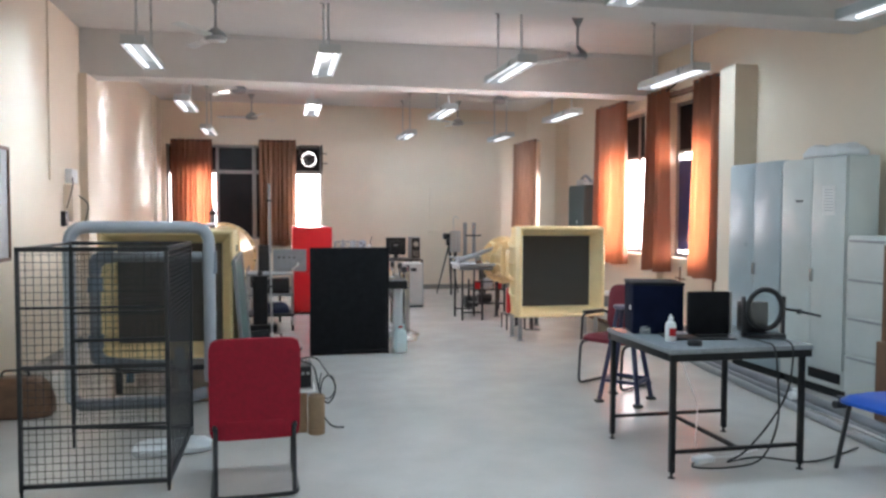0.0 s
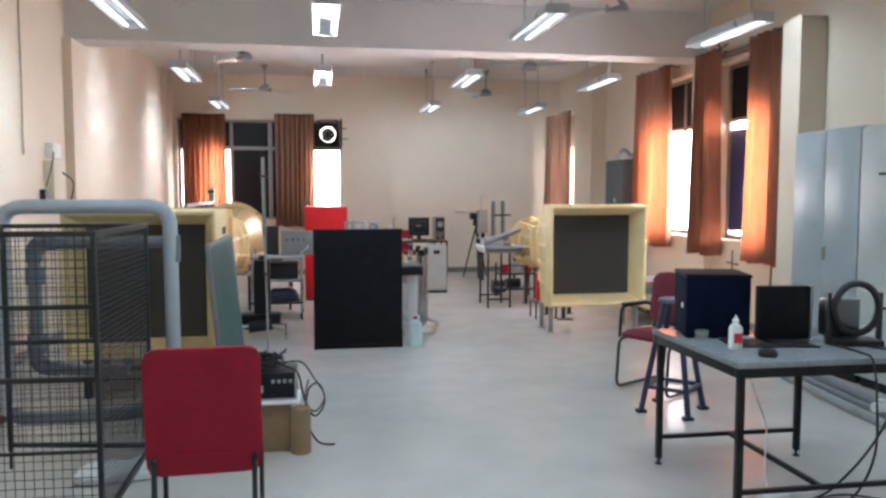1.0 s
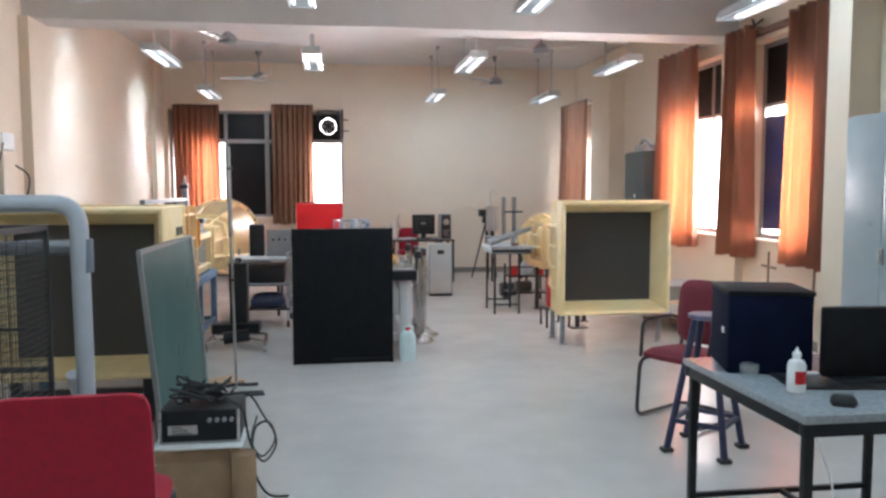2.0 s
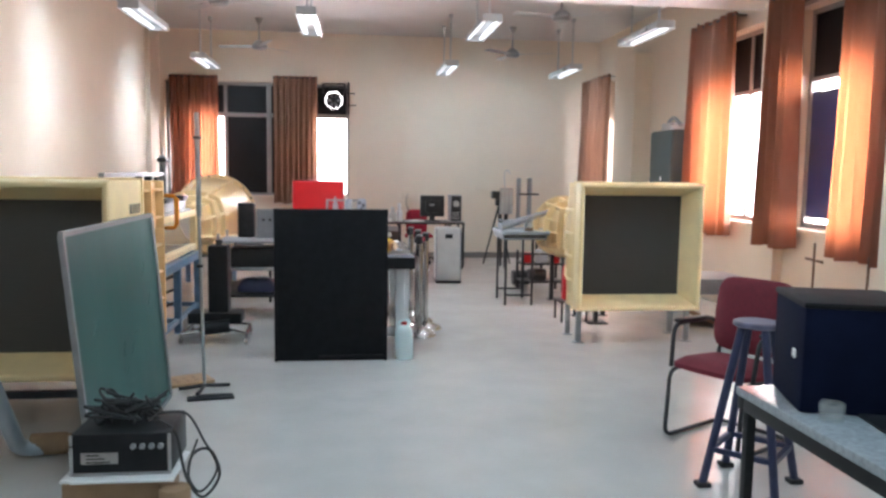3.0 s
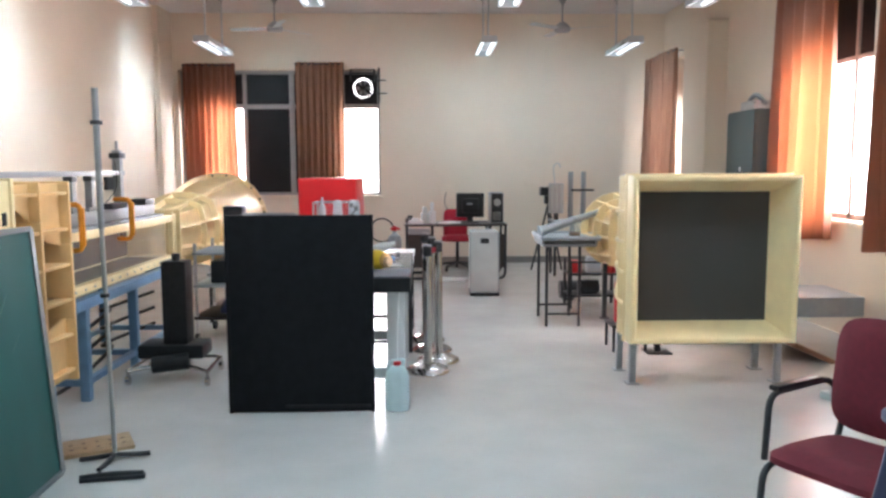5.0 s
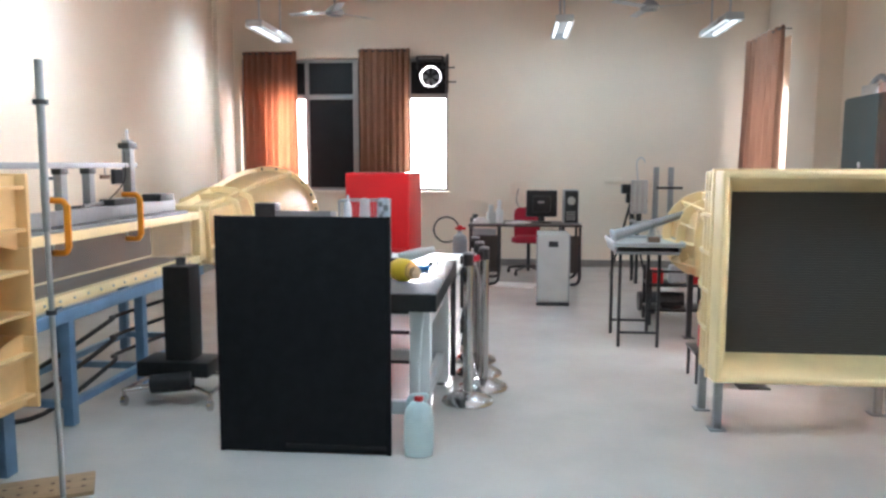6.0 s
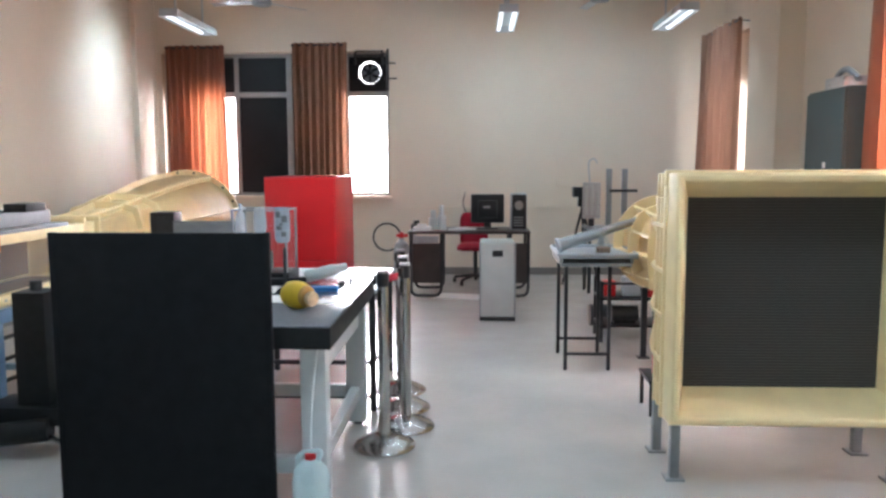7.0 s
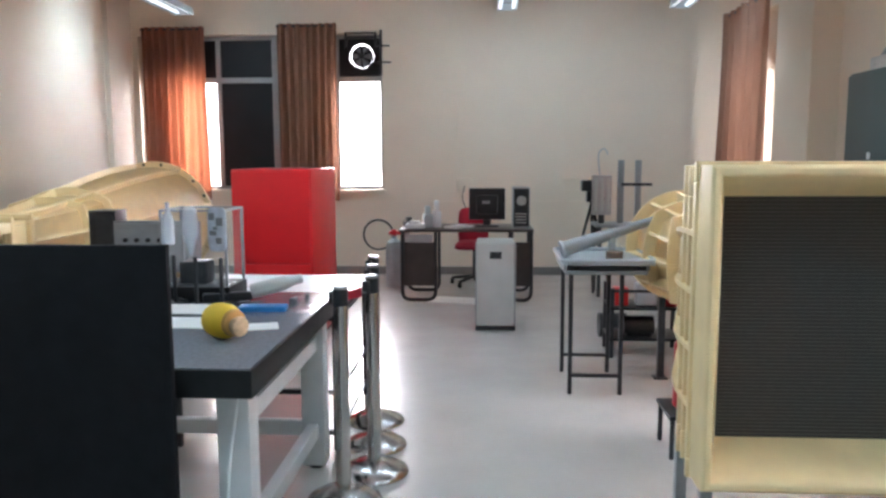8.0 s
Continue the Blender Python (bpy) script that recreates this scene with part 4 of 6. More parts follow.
# tall thin rod on a base
st = thing("rod_stand", (-0.3, 7.36, 0), "tall thin steel rod on a black three-legged base", "stand")
part("pole", rod(B(), (0, 0, 0.03), (-0.02, 0.02, 1.2), 0.011, seg=10), M_STEEL, st)
part("upper_pole", rod(B(), (-0.02, 0.02, 1.2), (-0.03, 0.04, 1.9), 0.016, seg=10), M_ALU, st)
part("clamp_ring", rod(B(), (-0.027, 0.035, 1.72), (-0.027, 0.035, 1.74), 0.03, seg=12), M_BLACK_STEEL, st)
part("clamp_ring", rod(B(), (-0.02, 0.02, 0.85), (-0.02, 0.02, 0.87), 0.022, seg=12), M_BLACK_STEEL, st)
for a in (20, 190, 265):
    p = (0.17 * math.cos(radians(a)), 0.17 * math.sin(radians(a)), 0.014)
    part("leg", tube(B(), smooth_path([(0, 0, 0.03), (p[0] * 0.5, p[1] * 0.5, 0.02), p], 4), 0.013, 8), M_BLACK_STEEL, st)
bm = box(B(), (-0.21, -0.12, 0), (0.21, 0.12, 0.022), 0.003)
wb = thing("wooden_board", (-0.5, 7.53, 0), "light wooden board with drilled holes lying on the floor", "board", rz=28)
part("plank", bm, M_WOOD, wb)
for k in range(12):
    hx, hy = -0.16 + 0.065 * (k % 6), -0.05 + 0.08 * (k // 6)
    part("hole", rod(B(), (hx, hy, 0.0215), (hx, hy, 0.0228), 0.011, seg=8), M_PLY, wb, "dark drilled hole")
single("clamp_bar", tube(box(B(), (-0.14, -0.02, 0), (0.16, 0.02, 0.02), 0.006), smooth_path([(-0.14, 0, 0.02), (0, 0.01, 0.026), (0.15, 0.01, 0.02)], 5), 0.014, 8), M_BLACK_STEEL, (-0.22, 7.1, 0), "black clamp bar lying on the floor", "tool", rz=10)
bag = thing("bag", (-2.26, 5.95, 0), "dark brown bag on the floor by the wall", "bag")
part("body", seat_pad(B(), 0.55, 0.3, 0.3, pose(0, 0, 0.012)), M_PLY, bag)
part("handle", tube(B(), fillet([(-0.1, 0, 0.28), (-0.1, 0, 0.36), (0.1, 0, 0.36), (0.1, 0, 0.28)], 0.05), 0.01), M_BLACK_PLASTIC, bag)

# on the cream wall
sw = thing("switchboard", (XL + 0.0, 8.9, 1.7), "cream wall-mounted switchboard with hanging leads", "switchboard")
part("box", box(B(), (0.002, -0.16, -0.2), (0.1, 0.16, 0.22), 0.01), M_WALL, sw)
part("upper_box", box(B(), (0.002, -0.1, 0.24), (0.08, 0.16, 0.4), 0.01), M_WHITE, sw)
part("socket", box(B(), (0.002, -0.3, -0.25), (0.06, -0.2, -0.08), 0.008), M_BLACK_PLASTIC, sw)
lead(sw, [(0.1, 0.1, 0.1), (0.16, 0.25, 0.0), (0.12, 0.28, -0.2), (0.06, 0.2, -0.3)], 0.008)
lead(sw, [(0.08, -0.1, 0.3), (0.12, -0.25, 0.2), (0.06, -0.27, -0.05)], 0.006)
nb = thing("notice_board", (XL, 6.32, 1.2), "dark-framed notice board on the wall", "notice board")
part("panel", box(B(), (0.002, -0.6, 0.0), (0.02, 0.55, 0.95)), M_GREY_STEEL, nb)
for lo, hi in (((0.002, -0.63, -0.03), (0.035, 0.58, 0.0)), ((0.002, -0.63, 0.95), (0.035, 0.58, 0.98)), ((0.002, 0.55, 0.0), (0.035, 0.58, 0.95)), ((0.002, -0.63, 0.0), (0.035, -0.6, 0.95))):
    part("frame_strip", box(B(), lo, hi, 0.004), M_PLY, nb)


# ---- worktable by the cupboards ----
tab = thing("work_table", (2.55, 4.03, 0), "black steel work table with a speckled grey top", "table")
part("top", box(B(), (-0.485, -0.455, 0.762), (0.485, 0.47, 0.792), 0.004), M_LAMINATE, tab)
bm = B()
for lo, hi in (((-0.48, -0.45, 0.715), (0.48, -0.41, 0.761)), ((-0.48, 0.425, 0.715), (0.48, 0.465, 0.761)), ((-0.48, -0.409, 0.715), (-0.44, 0.424, 0.761)), ((0.44, -0.409, 0.715), (0.48, 0.424, 0.761))):
    box(bm, lo, hi, 0.003)
part("apron", bm, M_BLACK, tab)
for x in (-0.45, 0.43):
    for y in (-0.42, 0.43):
        leg = part("leg", box(B(), (x - 0.016, y - 0.016, 0.035), (x + 0.016, y + 0.016, 0.714), 0.003), M_BLACK, tab)
        part("foot", lathe(B(), [(0.02, 0), (0.022, 0.006), (0.008, 0.012), (0.008, 0.04)], 12, Matrix.Translation((x, y, 0))), M_RUBBER, leg)
for a, b in (((-0.43, 0.43), (0.41, 0.43)), ((-0.43, -0.42), (0.41, -0.42)), ((-0.01, -0.41), (-0.01, 0.42))):
    part("stretcher", bar(B(), (*a, 0.16), (*b, 0.16), 0.022), M_BLACK, tab)
TZ = 0.792
bb = thing("equipment_case", (2.318, 4.3, TZ), "dark navy equipment case with worn corners, on the work table", "case", rz=-16)
part("body", box(B(), (-0.17, -0.17, 0), (0.17, 0.17, 0.345), 0.015), mat("navy_vinyl", (0.007, 0.010, 0.026), 0.75, var=0.2, spec=0.04, scale=6, bump=0.08, bscale=250), bb)
part("sticker", box(B(), (-0.174, -0.1, 0.16), (-0.17, -0.07, 0.185)), M_PAPER, bb)
part("rim", box(B(), (-0.174, -0.174, 0.33), (0.174, 0.174, 0.35), 0.008), M_BLACK_PANEL, bb)
mon = thing("monitor", (2.56, 4.0, TZ), "black flat monitor seen from behind on the work table", "monitor", rz=-6)
part("panel", box(B(), (-0.14, -0.02, 0.02), (0.14, 0.025, 0.3), 0.01), M_BLACK_PANEL, mon)
part("edge", box(B(), (0.138, -0.03, 0.02), (0.15, 0.03, 0.3), 0.004), M_STEEL, mon, "pale edge of the screen")
part("stand", box(B(), (-0.1, -0.08, 0), (0.1, 0.1, 0.02), 0.006), M_BLACK_PLASTIC, mon)
for x, h in ((2.79, 0.22), (2.69, 0.2)):
    sp = thing("loudspeaker", (x, 4.2, TZ), "small black loudspeaker on the work table", "loudspeaker", "loudspeakers")
    part("cabinet", box(B(), (-0.04, -0.045, 0), (0.04, 0.045, h), 0.006), M_BLACK_PLASTIC, sp)
    part("cone", lathe(B(), [(0.03, 0), (0.028, 0.004), (0.01, 0.001)], 16, pose(0, -0.045, h * 0.4, 90)), M_RUBBER, sp)
rg = thing("ring_light", (2.9, 3.88, TZ), "black round ring lamp on a square stand", "ring light", rz=-8)
bm = B()
tube(bm, [(0.115 * math.cos(2 * math.pi * i / 40), 0, 0.19 + 0.13 * math.sin(2 * math.pi * i / 40)) for i in range(41)], 0.018, 10)
part("ring", bm, M_BLACK_PLASTIC, rg)
part("lens", rod(B(), (0, 0.004, 0.19), (0, 0.008, 0.19), 0.1, seg=32), M_GLASS, rg)
part("stand", box(B(), (-0.12, -0.06, 0), (0.12, 0.08, 0.03), 0.006), M_BLACK_PLASTIC, rg)
part("rear_box", box(B(), (-0.125, 0.05, 0.031), (0.05, 0.15, 0.23), 0.01), M_BLACK_PLASTIC, rg)
for x in (-0.135, 0.135):
    part("side_post", box(B(), (x - 0.01, 0.01, 0.0), (x + 0.01, 0.04, 0.27), 0.003), M_BLACK_STEEL, rg)
part("arm", tube(B(), [(0.13, 0.03, 0.19), (0.22, 0.02, 0.175), (0.38, 0.0, 0.14)], 0.008, 8), M_BLACK_STEEL, rg)
part("arm_joint", rod(B(), (0.24, 0.015, 0.155), (0.24, 0.015, 0.185), 0.016), M_BLACK_STEEL, rg)
single("drinking_glass", lathe(B(), [(0.032, 0), (0.035, 0.004), (0.038, 0.058), (0.035, 0.058), (0.031, 0.008), (0.002, 0.006)], 24), M_GLASS, (2.16, 4.1, TZ), "clear drinking glass on the work table", "glass")
bot = thing("bottle", (2.225, 3.88, TZ), "white plastic bottle with a red label and a nozzle cap", "bottle")
part("body", lathe(B(), [(0.03, 0), (0.034, 0.005), (0.034, 0.1), (0.028, 0.118), (0.014, 0.128), (0.014, 0.135)], 24), M_WHITE_PL, bot)
part("cap", lathe(B(), [(0.016, 0.135), (0.016, 0.15), (0.007, 0.158), (0.004, 0.17)], 16), M_WHITE_PL, bot)
bm = B()
for i in range(9):
    a0, a1 = [radians(-130 + 12 * k) for k in (i, i + 1)]
    bm.faces.new([bm.verts.new((0.0346 * math.cos(a), 0.0346 * math.sin(a), z)) for a, z in ((a0, 0.035), (a1, 0.035), (a1, 0.085), (a0, 0.085))])
part("label", bm, M_RED_PAINT, bot, "red label with unreadable print")
gl = lathe(B(), [(0.036, 0), (0.038, 0.003), (0.038, 0.055), (0.035, 0.055), (0.035, 0.006)], 24)
single("glass_beaker", gl, M_GLASS, (2.18, 4.22, TZ), "short clear glass beaker on the work table", "glass")
tr = thing("tray", (2.4, 4.05, TZ), "thin black tray with small pale parts on the work table", "tray", rz=-10)
part("tray_body", box(B(), (-0.14, -0.17, 0), (0.3, 0.1, 0.01), 0.004), M_BLACK_PLASTIC, tr)
single("remote_control", box(B(), (-0.05, -0.013, 0), (0.05, 0.013, 0.014), 0.005), M_WHITE_PL, (2.4, 4.08, TZ + 0.01), "small pale remote control on a tray", "remote", rz=-20)
mouse = single("computer_mouse", seat_pad(B(), 0.055, 0.09, 0.03, pose(0, 0, 0.012)), M_BLACK_PLASTIC, (2.28, 3.68, TZ), "black computer mouse on the work table", "mouse", rz=60)
cb = thing("cable", (2.75, 3.8, 0), "black leads hanging from the work table to the floor", "cable")
lead(cb, [(0.0, 0.1, TZ + 0.01), (0.0, -0.15, TZ + 0.012), (0.0, -0.24, 0.78), (0.02, -0.25, 0.6), (0.06, -0.2, 0.3), (0.02, -0.1, 0.05), (-0.2, -0.1, 0.008), (-0.42, -0.05, 0.008), (-0.3, 0.1, 0.008)], 0.006)
lead(cb, [(0.15, 0.0, TZ + 0.01), (0.14, -0.2, TZ + 0.012), (0.12, -0.25, 0.7), (0.1, -0.23, 0.5), (0.0, -0.2, 0.3), (-0.1, -0.1, 0.1), (-0.15, 0.0, 0.008), (0.1, 0.05, 0.008), (0.4, -0.1, 0.008), (0.9, 0.1, 0.008)], 0.006)
lead(cb, [(-0.4, 0.2, TZ - 0.08), (-0.3, 0.25, 0.5), (-0.2, 0.3, 0.3), (-0.25, 0.2, 0.02), (-0.1, 0.1, 0.008), (0.2, 0.2, 0.008)], 0.004, M_WHITE_PL)
single("adapter", box(B(), (-0.07, -0.035, 0), (0.07, 0.035, 0.04), 0.008), M_WHITE_PL, (2.45, 3.85, 0), "white power adapter on the floor", "adapter", rz=12)

# four-legged stool
sto = thing("stool", (2.68, 5.48, 0), "navy steel four-legged stool with a worn round top", "stool")
part("seat", lathe(B(), [(0.1, 0.795), (0.112, 0.802), (0.112, 0.818), (0.104, 0.824)], 28), mat("worn_seat", (0.1, 0.1, 0.16), 0.5, var=0.3, scale=20), sto)
LEGS = [(-0.24, 0.0), (0.0, -0.24), (0.24, 0.0), (0.0, 0.24)]
for x, y in LEGS:
    leg = part("leg", rod(B(), (x * 0.32, y * 0.32, 0.796), (x, y, 0.02), 0.02, seg=10), M_NAVY, sto)
    part("foot", box(B(), (x - 0.035, y - 0.03, 0), (x + 0.035, y + 0.03, 0.025), 0.008), M_RUBBER, leg)
for (a, b), (c, d) in zip(LEGS, LEGS[1:] + LEGS[:1]):
    part("stretcher", bar(B(), (a * 0.87, b * 0.87, 0.19), (c * 0.87, d * 0.87, 0.19), 0.025), M_NAVY, sto)

# ---- cupboards ----
CF = 4.5


def cupboard(at, w, deep, z0, z1, paint, label, seam):
    """A two-door steel cupboard that faces -x."""
    cu = thing("steel_cupboard", at, label, "cupboard", "steel cupboards")
    part("body", box(B(), (0.022, -w / 2 + 0.002, z0), (deep, w / 2 - 0.002, z1), 0.005), paint, cu)
    part("plinth", box(B(), (0.05, -w / 2 + 0.03, 0.0), (deep - 0.02, w / 2 - 0.03, z0 - 0.001)), M_BLACK, cu)
    for a, b, hy in ((-w / 2 + 0.006, seam - 0.003, seam - 0.03), (seam + 0.003, w / 2 - 0.006, seam + 0.03)):
        d = part("door", box(B(), (0, a, 0.25), (0.02, b, z1 - 0.02), 0.004), paint, cu)
        if hy < seam:
            part("handle", box(B(), (-0.03, hy - 0.012, 1.0), (0, hy + 0.012, 1.12), 0.006), M_CHROME, d, "chrome handle")
    if paint is M_CUP:
        part("base_slot", box(B(), (0.015, -w / 2 + 0.04, 0.13), (0.0215, 0.02, 0.22)), M_BLACK, cu, "dark open slot under the doors")
    return cu


c1 = cupboard((CF, 6.4, 0), 0.87, 0.3, 0.08, 2.13, M_CUP2, "blue-grey steel cupboard with two closed doors", -0.0)
c2 = cupboard((CF, 5.53, 0), 0.86, 0.33, 0.08, 2.12, M_CUP, "pale grey steel cupboard with a paper notice on it", -0.0)
part("paper_notice", box(B(), (-0.004, -0.3, 1.6), (-0.0005, -0.14, 1.86)), M_PAPER, c2, "white paper notice with unreadable lines")
for k in range(8):
    part("print_line", box(B(), (-0.0055, -0.28, 1.64 + 0.026 * k), (-0.0042, -0.17, 1.647 + 0.026 * k)), M_GREY_STEEL, c2)
part("vent", box(B(), (-0.003, 0.12, 1.72), (-0.0005, 0.22, 1.74)), M_BLACK, c2)
fc = thing("filing_cabinet", (CF, 4.84, 0), "pale grey steel filing cabinet with four closed drawers", "filing cabinet")
part("body", box(B(), (0.02, -0.24, 0.0), (0.5, 0.24, 1.43), 0.005), M_CUP, fc)
for k in range(4):
    z = 0.1 + k * 0.33
    d = part("drawer", box(B(), (0, -0.23, z), (0.018, 0.23, z + 0.315), 0.004), M_CUP, fc)
    part("handle", box(B(), (-0.012, -0.2, z + 0.285), (0, 0.2, z + 0.305), 0.004), M_GREY_STEEL, d)
rl = thing("plastic_bundle", (4.66, 5.45, 2.12), "crumpled pale plastic sheet bundle on top of a cupboard", "bundle")
bm = seat_pad(B(), 0.28, 0.62, 0.1, pose(0, 0, 0.012))
for v in bm.verts:
    v.co += Vector((0, 0, 0.03 * noise.noise(v.co * 14) if v.co.z > 0.03 else 0))
part("sheet", bm, M_WHITE, rl)
single("wooden_board", box(B(), (-0.012, -0.2, 0), (0.012, 0.2, 0.75), 0.004), M_PLY, (4.38, 4.32, 0.62), "brown wooden board leaning by the filing cabinet", "board")
single("wooden_crate", box(B(), (-0.17, -0.22, 0), (0.17, 0.22, 0.62), 0.008), M_PLY, (4.5, 4.31, 0), "brown wooden crate standing by the filing cabinet", "crate")

# long pipes on the floor before the cupboards
for k, (a, b, r, m, lab) in enumerate((((4.15, 7.1), (3.72, 3.4), 0.032, M_GREY_STEEL, "long steel pipe lying on the floor"), ((4.27, 7.2), (3.9, 3.5), 0.028, M_PVC_MID, "long grey pipe lying on the floor"),
                                       ((4.36, 6.9), (4.05, 3.7), 0.04, M_PVC_MID, "thick grey pipe lying on the floor"), ((4.21, 6.3), (3.82, 3.2), 0.02, M_STEEL, "long aluminium rail lying on the floor"))):
    ob = single("floor_pipe", rod(B(), (a[0] - a[0], 0, r), (b[0] - a[0], b[1] - a[1], r), r, seg=12), m, (a[0], a[1], 0), lab, "pipe", "pipes on the floor")
single("valve", lathe(rod(B(), (-0.06, 0, 0.04), (0.06, 0, 0.04), 0.03), [(0.02, 0.05), (0.02, 0.09), (0.035, 0.095), (0.035, 0.105)], 14), M_BLACK_STEEL, (4.09, 4.6, 0.075), "black pipe valve lying on the pipes", "valve")
single("valve", lathe(rod(B(), (-0.05, 0, 0.04), (0.05, 0, 0.04), 0.035), [(0.02, 0.05), (0.02, 0.08), (0.03, 0.085), (0.03, 0.095)], 14), M_WHITE_PL, (3.98, 5.0, 0.06), "white plastic pipe fitting lying on the pipes", "valve")
bs = thing("plastic_stool", (3.44, 3.36, 0), "bright blue plastic seat on a black frame", "stool")
part("seat", seat_pad(B(), 0.46, 0.5, 0.06, pose(0, 0, 0.43, 0, 0, 8)), M_BLUE_PL, bs)
for x in (-0.2, 0.2):
    for y in (-0.2, 0.2):
        part("leg", rod(B(), (x * 0.85, y * 0.85, 0.425), (x * 1.1, y * 1.1, 0), 0.014, seg=8), M_BLACK_STEEL, bs)

# by the windows
gc = thing("metal_cabinet", (4.72, 11.76, 0), "tall dark grey-green steel cabinet with a small lock", "cabinet")
part("body", box(B(), (0.02, -0.36, 0), (0.33, 0.36, 2.1), 0.006), M_CUP3, gc)
d = part("door", box(B(), (0, -0.35, 0.08), (0.019, 0.35, 2.08), 0.004), M_CUP3, gc)
part("lock", box(B(), (-0.008, -0.06, 1.45), (0, -0.02, 1.5), 0.003), M_WHITE, d, "pale lock plate")
px = thing("projector", (4.87, 11.75, 2.1), "small grey machine with a bent pipe on top of a cabinet", "machine")
part("body", box(B(), (-0.1, -0.2, 0), (0.1, 0.15, 0.1), 0.02), M_STEEL, px)
part("pipe", tube(B(), smooth_path([(0, -0.25, 0.06), (0, -0.05, 0.16), (0, 0.1, 0.14), (0, 0.22, 0.03)], 5), 0.025, 10), M_GREY_STEEL, px)
cr = thing("valve_stand", (4.72, 8.25, 0), "thin dark rod with a cross handle before the wall", "stand")
part("rod", rod(B(), (0, 0, 0.01), (0, 0, 0.95), 0.01, seg=8), M_PLY, cr)
part("cross_bar", rod(B(), (-0.02, -0.15, 0.8), (0.02, 0.15, 0.8), 0.012, seg=8), M_PLY, cr)
part("base", lathe(B(), [(0.1, 0), (0.1, 0.012), (0.02, 0.02)], 16), M_BLACK_STEEL, cr)
single("rod", rod(B(), (0, 0, 0), (0.02, 0, 0.88), 0.01, seg=8), M_PLY, (4.86, 7.75, 0), "thin dark rod standing against the wall", "rod")
sl = thing("sheet_stack", (4.42, 9.45, 0), "stack of grey and dark sheets lying by the wall", "stack")
part("grey_slab", box(B(), (-0.4, -0.35, 0), (0.35, 0.3, 0.16), 0.01), M_GREY_STEEL, sl)
part("dark_slab", box(B(), (-0.32, -0.3, 0.0), (0.3, 0.3, 0.04), 0.006, Matrix.Rotation(radians(24), 4, "Y")), M_PLY, sl)
sl.children[1].location = (0, 0.25, 0.32)
single("grey_slab", box(B(), (-0.35, -0.3, 0), (0.3, 0.3, 0.05), 0.006), M_CUP, (4.3, 8.1, 0), "flat grey board lying on the floor", "board", rz=15)


# ---- on the left tunnel ----
ga = thing("traverse_gantry", (-1.13, 8.85, 1.18), "aluminium-profile traverse gantry on top of the test section", "gantry")
part("top_beam", box(B(), (0.06, -1.15, 0.27), (0.1, 0.72, 0.305), 0.003), M_ALU, ga)
for y in (-1.1, -0.18, 0.12):
    part("upright", box(B(), (0.055, y - 0.03, -0.06), (0.105, y + 0.03, 0.268), 0.003), M_ALU, ga)
    part("corner_bracket", box(B(), (0.05, y - 0.04, 0.235), (0.11, y + 0.04, 0.269), 0.004), M_BLACK_STEEL, ga)
part("tower", box(B(), (0.05, 0.6, -0.06), (0.11, 0.66, 0.46), 0.004), M_ALU, ga)
part("motor", box(B(), (0.04, 0.57, 0.4), (0.12, 0.69, 0.44), 0.004), M_BLACK_STEEL, ga)
part("spindle", rod(B(), (0.08, 0.63, 0.46), (0.08, 0.63, 0.53), 0.012), M_STEEL, ga)
part("carriage", box(B(), (0.02, 0.5, 0.16), (0.05, 0.76, 0.26), 0.004), M_BLACK_STEEL, ga)
part("rail", box(B(), (0.13, -0.85, -0.055), (0.17, 1.15, 0.03), 0.003), M_ALU, ga)
part("slide", box(B(), (0.1, 0.2, 0.03), (0.2, 0.5, 0.07), 0.004), M_BLACK_STEEL, ga)
part("stage", box(B(), (0.08, 0.8, 0.03), (0.22, 1.02, 0.08), 0.004), M_BLACK_STEEL, ga)
part("probe_arm", rod(B(), (0.12, -0.02, 0.04), (0.12, 0.55, 0.06), 0.012), M_STEEL, ga)
for y in (-0.22, -0.06):
    part("guide_rod", rod(B(), (0.0, y, -0.06), (0.0, y, 0.24), 0.009), M_BLACK_STEEL, ga)
for z in (0.08, 0.2):
    part("guide_bar", box(B(), (-0.01, -0.22, z), (0.01, -0.06, z + 0.022), 0.003), M_BLACK_STEEL, ga)
part("cross_slide", box(B(), (0.03, -0.12, 0.012), (0.06, 0.95, 0.04), 0.004), M_BLACK_STEEL, ga)
part("slide_motor", box(B(), (0.02, 0.96, -0.02), (0.1, 1.08, 0.07), 0.006), M_BLACK_PLASTIC, ga)
part("name_plate", box(B(), (0.055, 0.3, 0.2), (0.062, 0.42, 0.225), 0.001), M_PLY, ga, "small brown name plate")
part("plate_hanger", box(B(), (0.057, 0.355, 0.225), (0.061, 0.365, 0.27)), M_STEEL, ga)
part("sensor_lead", tube(B(), smooth_path([(0.07, 0.6, 0.38), (0.12, 0.5, 0.2), (0.1, 0.4, 0.1), (0.08, 0.3, 0.05)], 6), 0.004, 6), M_RUBBER, ga)
